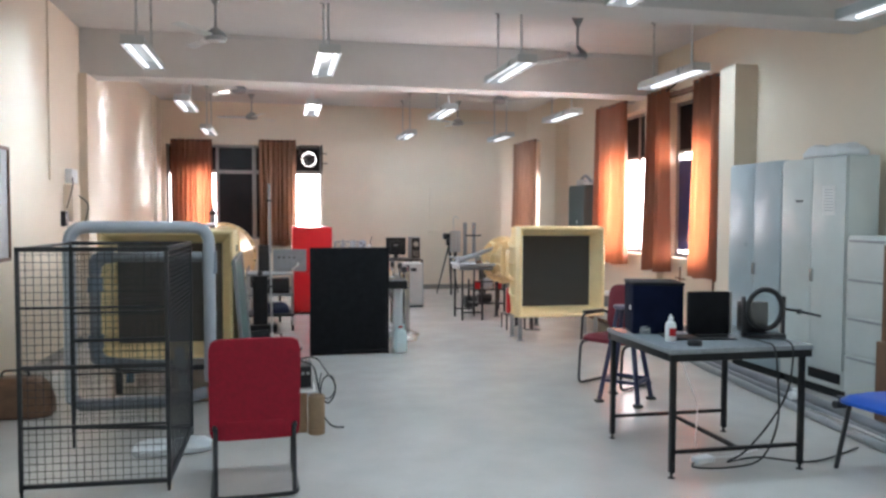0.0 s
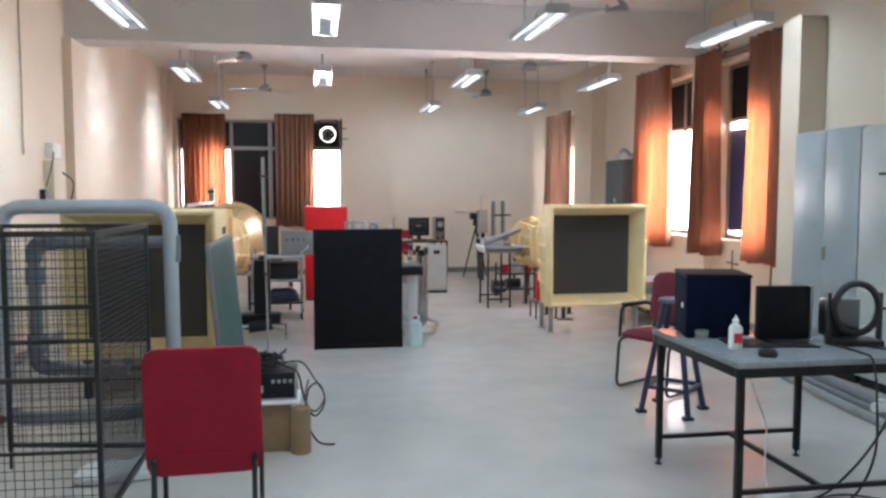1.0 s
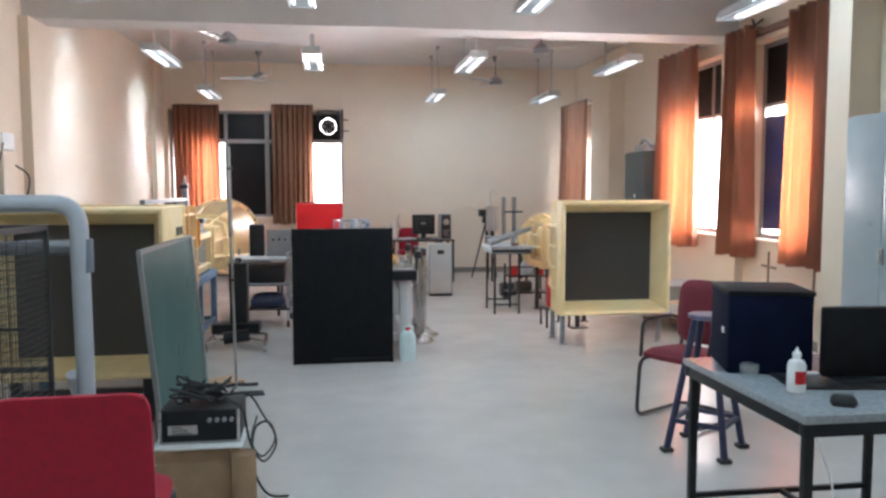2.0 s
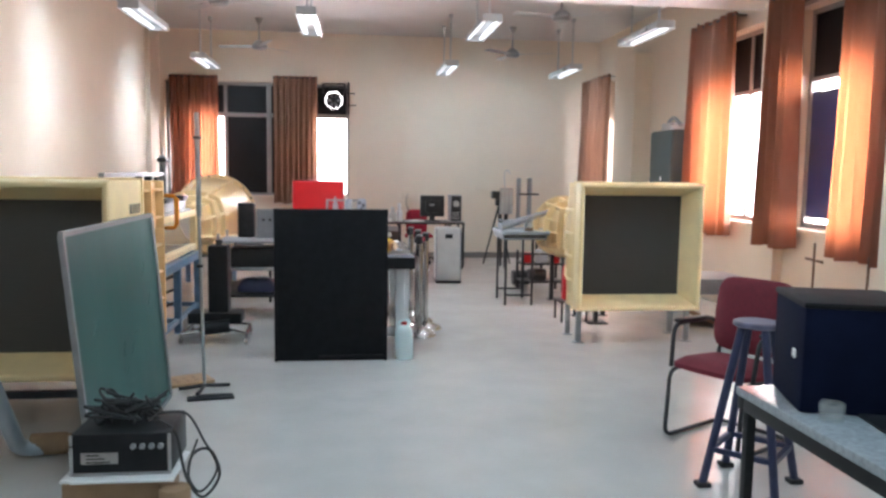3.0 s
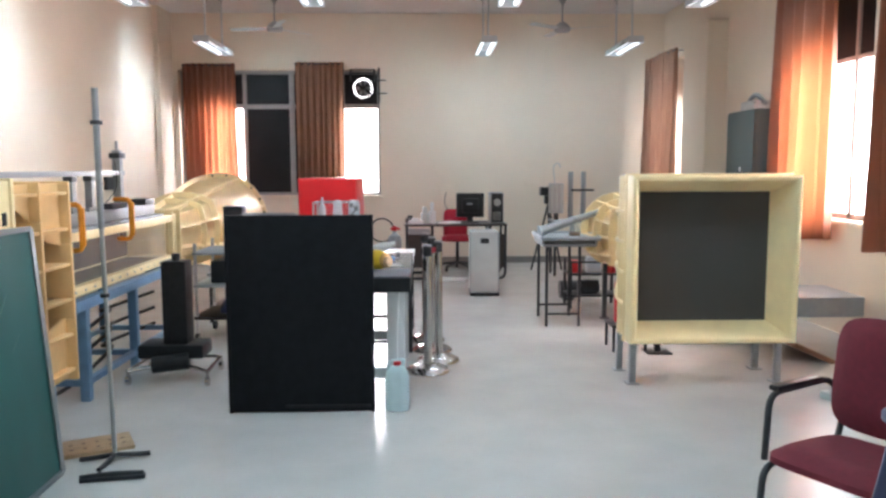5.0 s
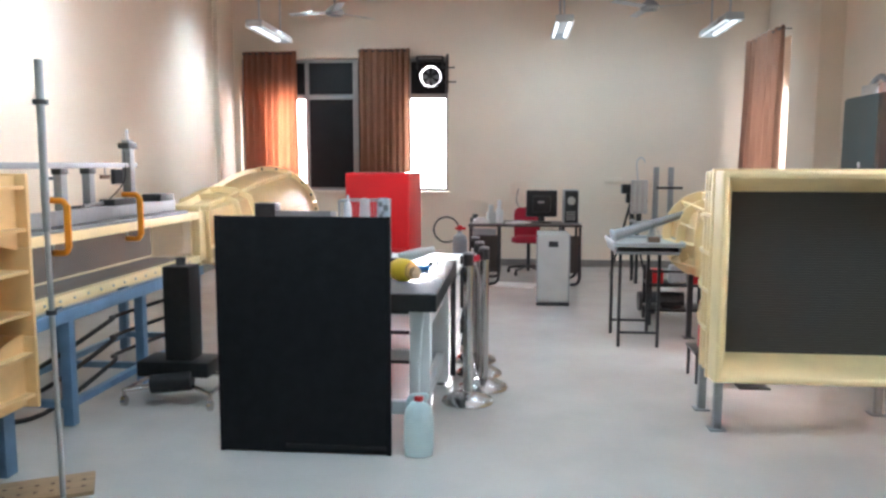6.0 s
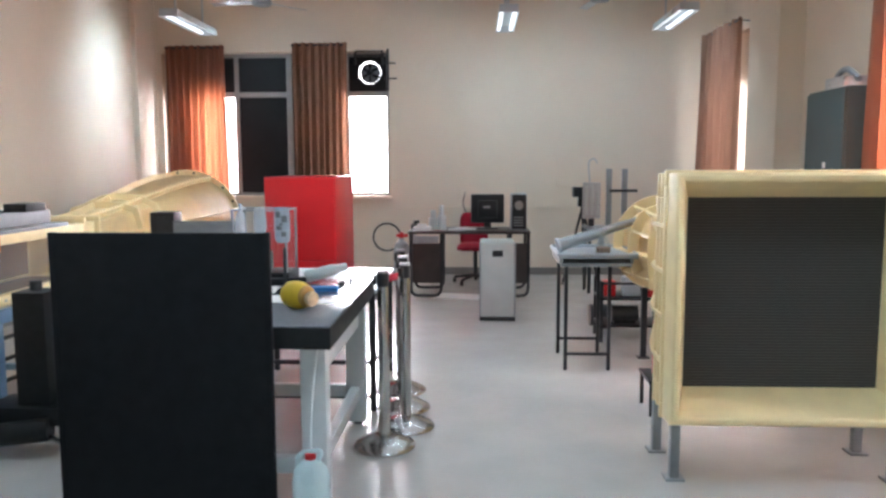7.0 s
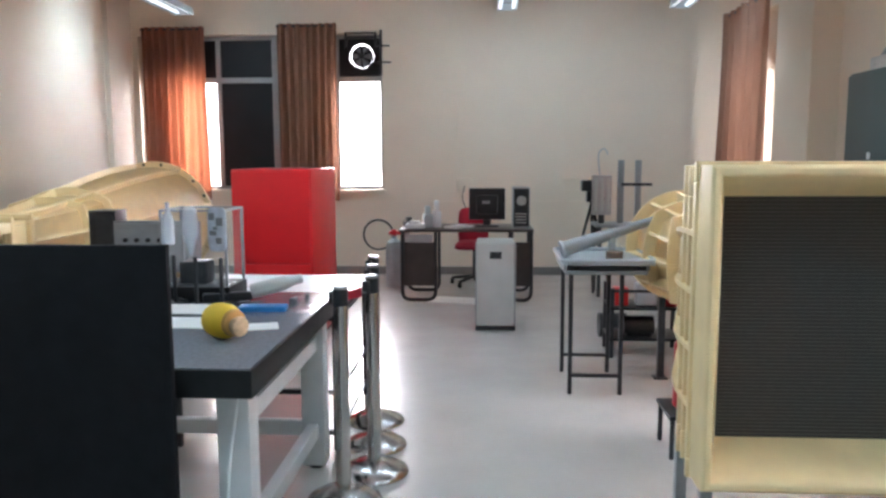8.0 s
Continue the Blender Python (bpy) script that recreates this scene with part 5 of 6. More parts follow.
for y in (8.5, 9.35):
    cl = thing("clamp", (-0.95, y, 0.95), "orange painted screw clamp gripping the test section", "clamp", "orange clamps", rz=-18)
    part("clamp_body", tube(B(), fillet([(-0.1, 0, 0.32), (0.045, 0, 0.32), (0.045, 0, 0.02), (-0.08, 0, 0.02)], 0.05, 5), 0.017, 8), M_ORANGE, cl)
    part("web", box(B(), (0.03, -0.008, 0.05), (0.07, 0.008, 0.3), 0.004), M_ORANGE, cl)
    part("screw", rod(B(), (-0.08, 0, 0.02), (-0.08, 0, 0.1), 0.009, seg=8), M_STEEL, cl)

# black lifting column on castors
co = thing("lifting_column", (-0.46, 8.95, 0), "black square lifting column on a chrome castor base", "lift")
part("column", box(B(), (-0.085, -0.085, 0.26), (0.085, 0.085, 0.85), 0.01), M_BLACK, co)
part("cap", rod(B(), (0, 0, 0.85), (0, 0, 0.9), 0.03), M_BLACK_STEEL, co)
part("lower_body", box(B(), (-0.26, -0.12, 0.16), (0.2, 0.14, 0.26), 0.02), M_BLACK, co)
part("gearbox", rod(B(), (-0.14, -0.16, 0.13), (0.1, -0.12, 0.15), 0.06, seg=14), M_BLACK, co)
bm = B()
tube(bm, fillet([(-0.3, -0.2, 0.1), (-0.28, 0.22, 0.1), (0.24, 0.2, 0.1), (0.26, -0.24, 0.1)], 0.06), 0.014, 8)
tube(bm, smooth_path([(-0.3, -0.2, 0.1), (0, -0.1, 0.12), (0.26, -0.24, 0.1)], 5), 0.014, 8)
part("base_frame", bm, M_CHROME, co)
for x, y in ((-0.3, -0.2), (0.26, -0.24), (-0.28, 0.22), (0.24, 0.2)):
    c = part("castor", rod(B(), (x - 0.012, y, 0.032), (x + 0.012, y, 0.032), 0.032, seg=14), M_CHROME, co)
    part("fork", rod(B(), (x, y, 0.05), (x, y, 0.1), 0.012, seg=8), M_CHROME, c)

# instrument trolley behind
tl = thing("instrument_trolley", (-0.36, 10.35, 0), "steel instrument trolley with three shelves on castors", "trolley")
for x in (-0.3, 0.3):
    for y in (-0.28, 0.28):
        part("post", rod(B(), (x, y, 0.08), (x, y, 0.86), 0.014, seg=8), M_STEEL, tl)
        part("castor", rod(B(), (x - 0.014, y, 0.04), (x + 0.014, y, 0.04), 0.04, seg=14), M_RUBBER, tl)
for z in (0.2, 0.48, 0.76):
    part("shelf", box(B(), (-0.32, -0.3, z), (0.32, 0.3, z + 0.025), 0.004), M_GREY_STEEL if z > 0.4 else M_BLACK_STEEL, tl)
part("push_bar", tube(B(), fillet([(0.3, -0.28, 0.84), (0.38, -0.28, 0.9), (0.38, 0.28, 0.9), (0.3, 0.28, 0.84)], 0.04), 0.012), M_STEEL, tl)
ub = thing("upright_module", (-0.44, 10.6, 0.785), "dark upright instrument module on a trolley", "instrument")
part("case", box(B(), (-0.085, -0.08, 0), (0.085, 0.08, 0.37), 0.006), M_BLACK_PLASTIC, ub)
part("side_plate", box(B(), (-0.04, -0.084, 0.03), (0.07, -0.0805, 0.34), 0.002), M_BLACK_STEEL, ub)
sb = thing("silver_box", (-0.06, 10.55, 0.785), "long silver instrument box on a trolley", "instrument")
part("case", box(B(), (-0.26, -0.13, 0), (0.2, 0.09, 0.3), 0.008), M_ALU, sb)
part("top_rail", box(B(), (-0.26, -0.13, 0.3), (0.2, -0.11, 0.315), 0.003), M_GREY_STEEL, sb)
part("front_panel", box(B(), (-0.24, -0.135, 0.03), (0.18, -0.1305, 0.26), 0.003), M_GREY_STEEL, sb)
for k in range(4):
    part("knob", rod(B(), (-0.18 + 0.07 * k, -0.155, 0.2), (-0.18 + 0.07 * k, -0.135, 0.2), 0.014, seg=10), M_BLACK_PLASTIC, sb)
single("folded_cloth", seat_pad(B(), 0.4, 0.3, 0.14, pose(0, 0, 0.012)), M_NAVY, (-0.3, 10.3, 0.225), "blue folded cloth on a trolley shelf", "cloth")
single("black_case", box(B(), (-0.2, -0.2, 0), (0.25, 0.2, 0.2), 0.015), M_BLACK_PLASTIC, (-0.35, 10.33, 0.505), "black instrument case on a trolley shelf", "case")
# low bench of dark machines by the tunnel
be = thing("low_bench", (-0.75, 11.2, 0), "low dark steel bench cluttered with equipment", "bench")
part("top", box(B(), (-0.05, -0.3, 0.46), (0.55, 0.35, 0.49), 0.004), M_GREY_STEEL, be)
for x in (-0.02, 0.52):
    for y in (-0.27, 0.32):
        part("leg", box(B(), (x - 0.015, y - 0.015, 0), (x + 0.015, y + 0.015, 0.46)), M_BLACK_STEEL, be)
part("shelf", box(B(), (-0.03, -0.28, 0.14), (0.53, 0.33, 0.16)), M_BLACK_STEEL, be)
single("compressor", lathe(rod(B(), (-0.16, 0, 0.13), (0.16, 0, 0.13), 0.11, seg=20), [(0.05, 0.23), (0.05, 0.3), (0.03, 0.32)], 14), M_BLACK_STEEL, (-0.5, 11.2, 0.47), "small black compressor on a low bench", "compressor")

# ---- optical table and what lies on it ----
OT = 0.83
ot = thing("optical_table", (0.735, 8.86, 0), "heavy optical table with a black edge, grey top and white legs", "table")
part("slab", box(B(), (-0.485, -0.69, OT - 0.095), (0.485, 0.68, OT - 0.006), 0.004), M_BLACK, ot)
part("top_plate", box(B(), (-0.48, -0.685, OT - 0.0055), (0.48, 0.675, OT), 0.002), M_GRANITE, ot)
for x in (-0.39, 0.39):
    for y in (-0.55, 0.56):
        part("leg", box(B(), (x - 0.055, y - 0.05, 0.02), (x + 0.055, y + 0.05, OT - 0.096), 0.008), M_WHITE, ot)
        part("levelling_foot", rod(B(), (x, y, 0), (x, y, 0.02), 0.03, seg=14), M_BLACK_STEEL, ot)
for x in (-0.39, 0.39):
    for z in (0.16, 0.58):
        part("side_rail", box(B(), (x - 0.025, -0.499, z), (x + 0.025, 0.509, z + 0.07), 0.004), M_WHITE, ot)
for y in (-0.55, 0.56):
    part("cross_rail", box(B(), (-0.334, y - 0.025, 0.16), (0.334, y + 0.025, 0.23), 0.004), M_WHITE, ot)
fo = thing("foam_roll", (0.99, 8.58, OT), "yellow foam roll with a torn paper end, on the optical table", "foam", rz=-36)
part("roll", lathe(B(), [(0.02, -0.078), (0.042, -0.07), (0.058, -0.045), (0.064, -0.01), (0.063, 0.025), (0.055, 0.05), (0.046, 0.06)], 24, pose(0, 0, 0.064, 0, 90, 0)), M_YELLOW, fo)
part("collar", lathe(B(), [(0.046, 0.06), (0.05, 0.064), (0.046, 0.076), (0.03, 0.08)], 24, pose(0, 0, 0.064, 0, 90, 0)), mat("tan_wrapping", (0.55, 0.3, 0.08), 0.7), fo)
part("paper_end", lathe(B(), [(0.03, 0.08), (0.037, 0.1), (0.033, 0.11), (0.01, 0.112)], 16, pose(0, 0, 0.055, 0, 90, 0)), mat("torn_wrapping", (0.6, 0.42, 0.25), 0.7, var=0.25, scale=30), fo)
single("blue_box", box(B(), (-0.1, -0.04, 0), (0.1, 0.04, 0.022), 0.006), mat("sky_blue_plastic", (0.03, 0.22, 0.55), 0.4), (0.99, 9.08, OT), "flat bright blue plastic box on the optical table", "box", rz=4)
pp = thing("paper_sheet", (0.78, 8.82, OT), "loose white paper sheets on the optical table", "paper")
part("sheet", box(B(), (-0.15, -0.1, 0.0005), (0.12, 0.1, 0.002)), M_PAPER, pp)
part("sheet", box(B(), (0.2, -0.12, 0.0005), (0.36, 0.0, 0.002), 0, Matrix.Rotation(0.3, 4, "Z")), M_PAPER, pp)
part("folded_sheet", box(B(), (-0.2, 0.15, 0.01), (0.0, 0.28, 0.014), 0, Matrix.Rotation(0.12, 4, "X")), M_PAPER, pp)
gn = thing("hot_air_tool", (0.85, 9.32, OT), "pale grey hand tool with a black grip on the optical table", "tool", rz=22)
part("barrel", lathe(B(), [(0.03, -0.11), (0.034, -0.1), (0.034, 0.05), (0.024, 0.08), (0.022, 0.13)], 18, pose(0.12, 0, 0.06, 0, 78, 0)), M_CUP, gn)
part("grip", box(B(), (-0.2, -0.025, 0.0), (0.02, 0.025, 0.04), 0.012), M_BLACK_PLASTIC, gn)
for k, (x, y, w) in enumerate(((0.6, 9.42, 0.16), (0.9, 9.2, 0.12), (1.08, 9.3, 0.1), (1.1, 9.42, 0.08), (0.55, 9.25, 0.14))):
    single("hand_tool", rod(box(B(), (-w / 2, -0.01, 0), (0, 0.01, 0.02), 0.005), (0, 0, 0.01), (w / 2, 0, 0.01), 0.005, seg=8), M_BLACK_STEEL, (x, y, OT), "small black hand tool on the optical table", "tool", "hand tools", rz=35 * k)
M_PACKET = mat("printed_film", (0.6, 0.65, 0.72), 0.25, var=0.2, scale=25, bump=0.3, bscale=40, trans=0.3)
M_FILM = glass("milky_film", (0.86, 0.89, 0.93), 0.15, 0.55)
for x, y, h, lab in ((0.56, 9.2, 0.2, "milky plastic bottle"), (0.68, 9.14, 0.22, "crumpled milky bottle"), (0.8, 9.12, 0.19, "printed film packet")):
    ps = thing("sample_post", (x, y, OT), lab + " clipped to a black post on the optical table", "stand", "sample posts", rz=-8)
    part("base", box(B(), (-0.045, -0.03, 0), (0.045, 0.03, 0.012), 0.002), M_BLACK_STEEL, ps)
    part("post", rod(B(), (0, 0, 0.012), (0, 0, 0.22), 0.009, seg=10), M_BLACK_STEEL, ps)
    if "packet" in lab:
        bm = seat_pad(B(), 0.085, h, 0.014, pose(0, -0.02, 0.44 - h / 2, 90, 0, 0))
    elif "crumpled" in lab:
        bm = lathe(B(), [(0.006, 0.23), (0.012, 0.25), (0.022, 0.28), (0.034, 0.33), (0.036, 0.4), (0.028, 0.43), (0.012, 0.44)], 18)
        for v in bm.verts:
            v.co.x, v.co.y = v.co.x * (1 + 0.1 * math.sin(60 * v.co.z)), v.co.y * 0.7 - 0.03
    else:
        bm = lathe(B(), [(0.02, 0.27), (0.027, 0.275), (0.027, 0.37), (0.02, 0.4), (0.009, 0.415), (0.009, 0.45), (0.011, 0.455)], 18)
        for v in bm.verts:
            v.co.y = v.co.y - 0.035
    part("packet" if "packet" in lab else "bottle", bm, M_PACKET if "packet" in lab else M_FILM, ps, lab)
    if "packet" in lab:
        for a, c, w, hh in ((-0.03, 0.385, 0.025, 0.03), (0.002, 0.36, 0.03, 0.035), (-0.028, 0.32, 0.03, 0.02), (0.0, 0.285, 0.025, 0.025), (-0.012, 0.345, 0.02, 0.012)):
            part("print_patch", box(B(), (a, -0.0375, c), (a + w, -0.0345, c + hh)), M_PVC_MID, ps)
ac = thing("acrylic_box", (0.62, 9.4, OT), "clear acrylic box with a dark base plate on the optical table", "box")
part("shell", box(B(), (-0.15, -0.12, 0.0655), (0.15, 0.12, 0.4), 0.004), M_ACRYLIC, ac)
part("base_plate", box(B(), (-0.16, -0.13, 0), (0.16, 0.13, 0.065), 0.004), M_BLACK, ac)
part("block", box(B(), (-0.1, -0.05, 0.066), (0.03, 0.06, 0.17), 0.01), M_BLACK_PLASTIC, ac, "dark block inside the box")
for x in (-0.148, 0.148):
    for y in (-0.118, 0.118):
        part("edge_post", box(B(), (x - 0.006, y - 0.006, 0.066), (x + 0.006, y + 0.006, 0.406), 0.001), M_GREY_STEEL, ac)
bm = B()
for lo, hi in (((-0.154, -0.124, 0.4065), (0.154, -0.112, 0.416)), ((-0.154, 0.112, 0.4065), (0.154, 0.124, 0.416)), ((-0.154, -0.1119, 0.4065), (-0.142, 0.1119, 0.416)), ((0.142, -0.1119, 0.4065), (0.154, 0.1119, 0.416))):
    box(bm, lo, hi)
part("lid_rim", bm, M_GREY_STEEL, ac)

wt = thing("white_table", (0.82, 10.1, 0), "white-topped table with a black steel frame", "table")
part("top", box(B(), (-0.5, -0.5, 0.728), (0.4, 0.5, 0.75), 0.004), M_WHITE, wt)
for x in (-0.46, 0.37):
    for y in (-0.46, 0.46):
        part("leg", box(B(), (x - 0.018, y - 0.018, 0), (x + 0.018, y + 0.018, 0.727), 0.002), M_BLACK_STEEL, wt)
for z in (0.09, 0.3, 0.68):
    part("rail", bar(B(), (-0.44, -0.46, z), (0.35, -0.46, z), 0.025), M_BLACK_STEEL, wt)
    part("rail", bar(B(), (0.37, -0.44, z), (0.37, 0.44, z), 0.025), M_BLACK_STEEL, wt)
jc = thing("jerrycan", (1.135, 8.14, 0), "milky plastic jerrycan with a red cap on the floor", "jerrycan")
bm = B()
lathe(bm, [(0.05, 0), (0.062, 0.006), (0.066, 0.05), (0.066, 0.2), (0.058, 0.245), (0.035, 0.275), (0.022, 0.285)], 28)
for v in bm.verts:
    v.co.y *= 0.85
    k = 1 + 0.14 * abs(math.sin(2 * math.atan2(v.co.y, v.co.x)))
    v.co.x *= k * 1.1
    v.co.y *= k
part("body", bm, M_JERRY, jc)
part("cap", lathe(B(), [(0.02, 0.285), (0.024, 0.287), (0.024, 0.31), (0.02, 0.313)], 18), M_RED_PAINT, jc, "red screw cap")
part("handle", tube(B(), fillet([(0.03, 0, 0.28), (0.05, 0, 0.32), (-0.05, 0, 0.31), (-0.055, 0, 0.25)], 0.03), 0.011), M_JERRY, jc)
single("tube", tube(B(), smooth_path([(0, 0, 0.31), (0.0, 0.04, 0.5), (0.01, 0.12, 0.72)], 6), 0.006, 8), M_WHITE_PL, (1.135, 8.14, 0), "thin white hose rising from a jerrycan", "hose")


def stanchion(at, rz):
    sn = thing("stanchion", at, "chrome queue barrier post with a domed base and black head", "barrier post", "queue barrier posts", rz)
    part("dome_base", lathe(B(), [(0.16, 0), (0.163, 0.006), (0.155, 0.02), (0.11, 0.045), (0.05, 0.062), (0.034, 0.066)], 36), M_CHROME, sn)
    part("post", rod(B(), (0, 0, 0.06), (0, 0, 0.86), 0.031, seg=22), M_CHROME, sn)
    h = part("head", rod(B(), (0, 0, 0.861), (0, 0, 0.93), 0.032, seg=22), M_BLACK_STEEL, sn)
    part("cap", rod(B(), (0, 0, 0.931), (0, 0, 0.943), 0.031, seg=22), M_GREY_STEEL, h)
    part("belt_clip", box(B(), (-0.05, -0.018, 0.87), (-0.034, 0.018, 0.92), 0.003), M_BLACK_PLASTIC, h)
    return sn


stanchion((1.33, 9.05, 0), 0)
for x, y in ((1.415, 9.36), (1.37, 9.7), (1.32, 10.06)):
    stanchion((x, y, 0), 60)
single("belt", box(B(), (0, -0.001, 0), (0.14, 0.001, 0.04)), M_RED_FAB, (1.335, 9.08, 0.87), "short red barrier belt between two posts", "belt", rz=66)

rc = thing("red_cabinet", (0.27, 12.2, 0), "bright red enamelled steel cabinet with plain doors", "cabinet")
part("body", box(B(), (-0.31, -0.44, 0.03), (0.32, 0.5, 1.39), 0.015), M_RED_PAINT, rc)
part("upper_door", box(B(), (-0.3, -0.46, 0.66), (0.31, -0.441, 1.375), 0.008), M_RED_PAINT, rc)
part("lower_door", box(B(), (-0.3, -0.46, 0.05), (0.31, -0.441, 0.654), 0.008), M_RED_PAINT, rc)
part("plinth", box(B(), (-0.29, -0.4, 0), (0.3, 0.46, 0.029)), M_BLACK, rc)

# ---- computer corner ----
DZ = 0.755
dk = thing("computer_desk", (1.73, 13.95, 0), "dark laminate computer desk on bent tube legs", "desk")
part("top", box(B(), (-0.68, -0.36, DZ - 0.028), (0.68, 0.34, DZ), 0.006), M_DESK, dk)
for x in (-0.48, 0.56):
    w = 0.17 if x < 0 else 0.1
    part("side_panel", box(B(), (x - w, -0.3, 0.17), (x + w, -0.28, 0.62), 0.004), M_DESK, dk)
    part("side_panel", box(B(), (x - w, -0.27, 0.17), (x - w + 0.02, 0.28, DZ - 0.03), 0.004), M_DESK, dk)
    part("tube_leg", tube(B(), fillet([(x - w, -0.32, DZ - 0.03), (x - w, -0.32, 0.03), (x + w, -0.32, 0.03), (x + w, -0.32, DZ - 0.03)], 0.09, 5), 0.018, 10), M_BLACK_STEEL, dk)
    part("tube_leg", tube(B(), fillet([(x - w, 0.28, DZ - 0.03), (x - w, 0.28, 0.03), (x + w, 0.28, 0.03), (x + w, 0.28, DZ - 0.03)], 0.09, 5), 0.018, 10), M_BLACK_STEEL, dk)
part("drawer", box(B(), (-0.62, -0.34, 0.62), (-0.34, -0.3, 0.7), 0.004), M_GREY_STEEL, dk)
mo = thing("monitor", (1.94, 13.98, DZ), "black computer monitor on the desk, seen from behind", "monitor")
part("back_shell", box(B(), (-0.19, -0.03, 0.07), (0.19, 0.02, 0.4), 0.015), M_BLACK_PLASTIC, mo)
part("hump", box(B(), (-0.11, -0.06, 0.13), (0.11, -0.03, 0.33), 0.02), M_BLACK_PLASTIC, mo)
part("badge", box(B(), (-0.05, -0.0625, 0.24), (0.03, -0.0605, 0.27)), M_GREY_STEEL, mo)
part("neck", box(B(), (-0.04, -0.02, 0.015), (0.04, 0.01, 0.1)), M_BLACK_PLASTIC, mo)
part("stand", box(B(), (-0.12, -0.1, 0), (0.12, 0.1, 0.015), 0.005), M_BLACK_PLASTIC, mo)
pc = thing("computer_tower", (2.29, 13.95, DZ), "dark grey computer tower on the desk with a perforated back", "computer")
part("case", box(B(), (-0.085, -0.2, 0), (0.085, 0.2, 0.41), 0.006), M_GREY_STEEL, pc)
part("back_plate", box(B(), (-0.075, -0.205, 0.02), (0.075, -0.2, 0.4), 0.002), M_BLACK_STEEL, pc)
part("fan_grille", lathe(B(), [(0.05, 0), (0.05, 0.004), (0.03, 0.006)], 20, pose(0, -0.205, 0.28, 90)), M_STEEL, pc)
for k in range(4):
    part("slot", box(B(), (-0.06, -0.208, 0.05 + 0.03 * k), (0.05, -0.205, 0.062 + 0.03 * k)), M_STEEL, pc)
for k, (x, y, sx, sy, sz, m, lab) in enumerate(((1.2, 13.8, 0.1, 0.08, 0.07, M_WHITE_PL, "white plastic box on the desk"), (1.32, 13.9, 0.05, 0.06, 0.22, M_CUP, "pale upright instrument on the desk"),
                                                (1.42, 13.85, 0.035, 0.05, 0.28, M_WHITE_PL, "tall white instrument on the desk"), (1.12, 13.95, 0.05, 0.05, 0.1, M_BLACK_PLASTIC, "small black device on the desk"), (1.65, 13.8, 0.14, 0.08, 0.03, M_WHITE_PL, "white keyboard on the desk"))):
    single("desk_item", box(box(B(), (-sx, -sy, 0), (sx, sy, sz * 0.6), 0.008), (-sx * 0.6, -sy * 0.6, sz * 0.6), (sx * 0.5, sy * 0.5, sz), 0.006), m, (x, y, DZ), lab, "instrument", rz=11 * k)
oc = thing("office_chair", (1.8, 14.75, 0), "red office chair on a black five-star base", "chair")
part("seat", seat_pad(B(), 0.46, 0.44, 0.08, pose(0, 0, 0.44)), M_RED_FAB, oc)
part("backrest", seat_pad(B(), 0.36, 0.45, 0.06, pose(-0.02, 0.24, 0.66, 86, 0, 0)), M_RED_FAB, oc)
part("gas_lift", rod(B(), (0, 0, 0.1), (0, 0, 0.43), 0.025), M_BLACK_STEEL, oc)
part("back_arm", tube(B(), fillet([(0, 0.05, 0.42), (0, 0.28, 0.42), (0, 0.28, 0.75)], 0.08), 0.018), M_BLACK_PLASTIC, oc)
for k in range(5):
    a = 2 * math.pi * k / 5 + 0.3
    leg = part("star_leg", rod(B(), (0, 0, 0.11), (0.28 * math.cos(a), 0.28 * math.sin(a), 0.07), 0.022, 0.015, 8), M_BLACK_PLASTIC, oc)
    part("castor", rod(B(), (0.28 * math.cos(a) - 0.02, 0.28 * math.sin(a), 0.03), (0.28 * math.cos(a) + 0.02, 0.28 * math.sin(a), 0.03), 0.03, seg=12), M_RUBBER, leg)
ca = thing("air_cooler", (2.015, 12.57, 0), "pale grey boxy floor unit with a recessed handle and dark base", "appliance")
part("shell", box(B(), (-0.165, -0.19, 0.035), (0.165, 0.2, 0.76), 0.02), M_CUP, ca)
part("front_panel", box(B(), (-0.15, -0.196, 0.05), (0.15, -0.19, 0.745), 0.003), mat("pale_grey_plastic", (0.52, 0.52, 0.5), 0.45, var=0.05), ca)
part("handle_recess", box(B(), (-0.05, -0.2, 0.62), (0.05, -0.1965, 0.68), 0.002), M_BLACK_PLASTIC, ca)
part("base", box(B(), (-0.17, -0.2, 0.0), (0.17, 0.2, 0.034), 0.006), M_BLACK_PLASTIC, ca)
for x in (-0.165, 0.165):
    part("corner_trim", rod(B(), (x, -0.19, 0.04), (x, -0.19, 0.755), 0.008, seg=8), M_GREY_STEEL, ca)

single("paper_mat", box(B(), (-0.26, -0.17, 0), (0.26, 0.17, 0.006), 0.002), M_PAPER, (1.62, 13.75, 0), "white sheet lying on the floor under the desk", "paper", rz=-12)
cy = thing("gas_cylinder", (0.88, 14.6, 0), "small grey gas cylinder with a red regulator and hose", "gas cylinder")
part("tank", lathe(B(), [(0.09, 0), (0.1, 0.01), (0.1, 0.45), (0.08, 0.52), (0.03, 0.56), (0.03, 0.6)], 24), M_GREY_STEEL, cy)
part("regulator", box(rod(B(), (-0.06, 0, 0.62), (0.08, 0, 0.62), 0.02), (-0.03, -0.03, 0.59), (0.03, 0.03, 0.66), 0.006), M_RED_PAINT, cy)
part("hose", tube(B(), [(-0.08 + 0.17 * math.cos(a) - 0.1, 0, 0.6 + 0.17 * math.sin(a)) for a in [2 * math.pi * i / 30 for i in range(31)]], 0.012, 8), M_RUBBER, cy)
so = thing("wall_socket", (1.66, YB, 1.12), "cream wall socket with a lead", "socket")
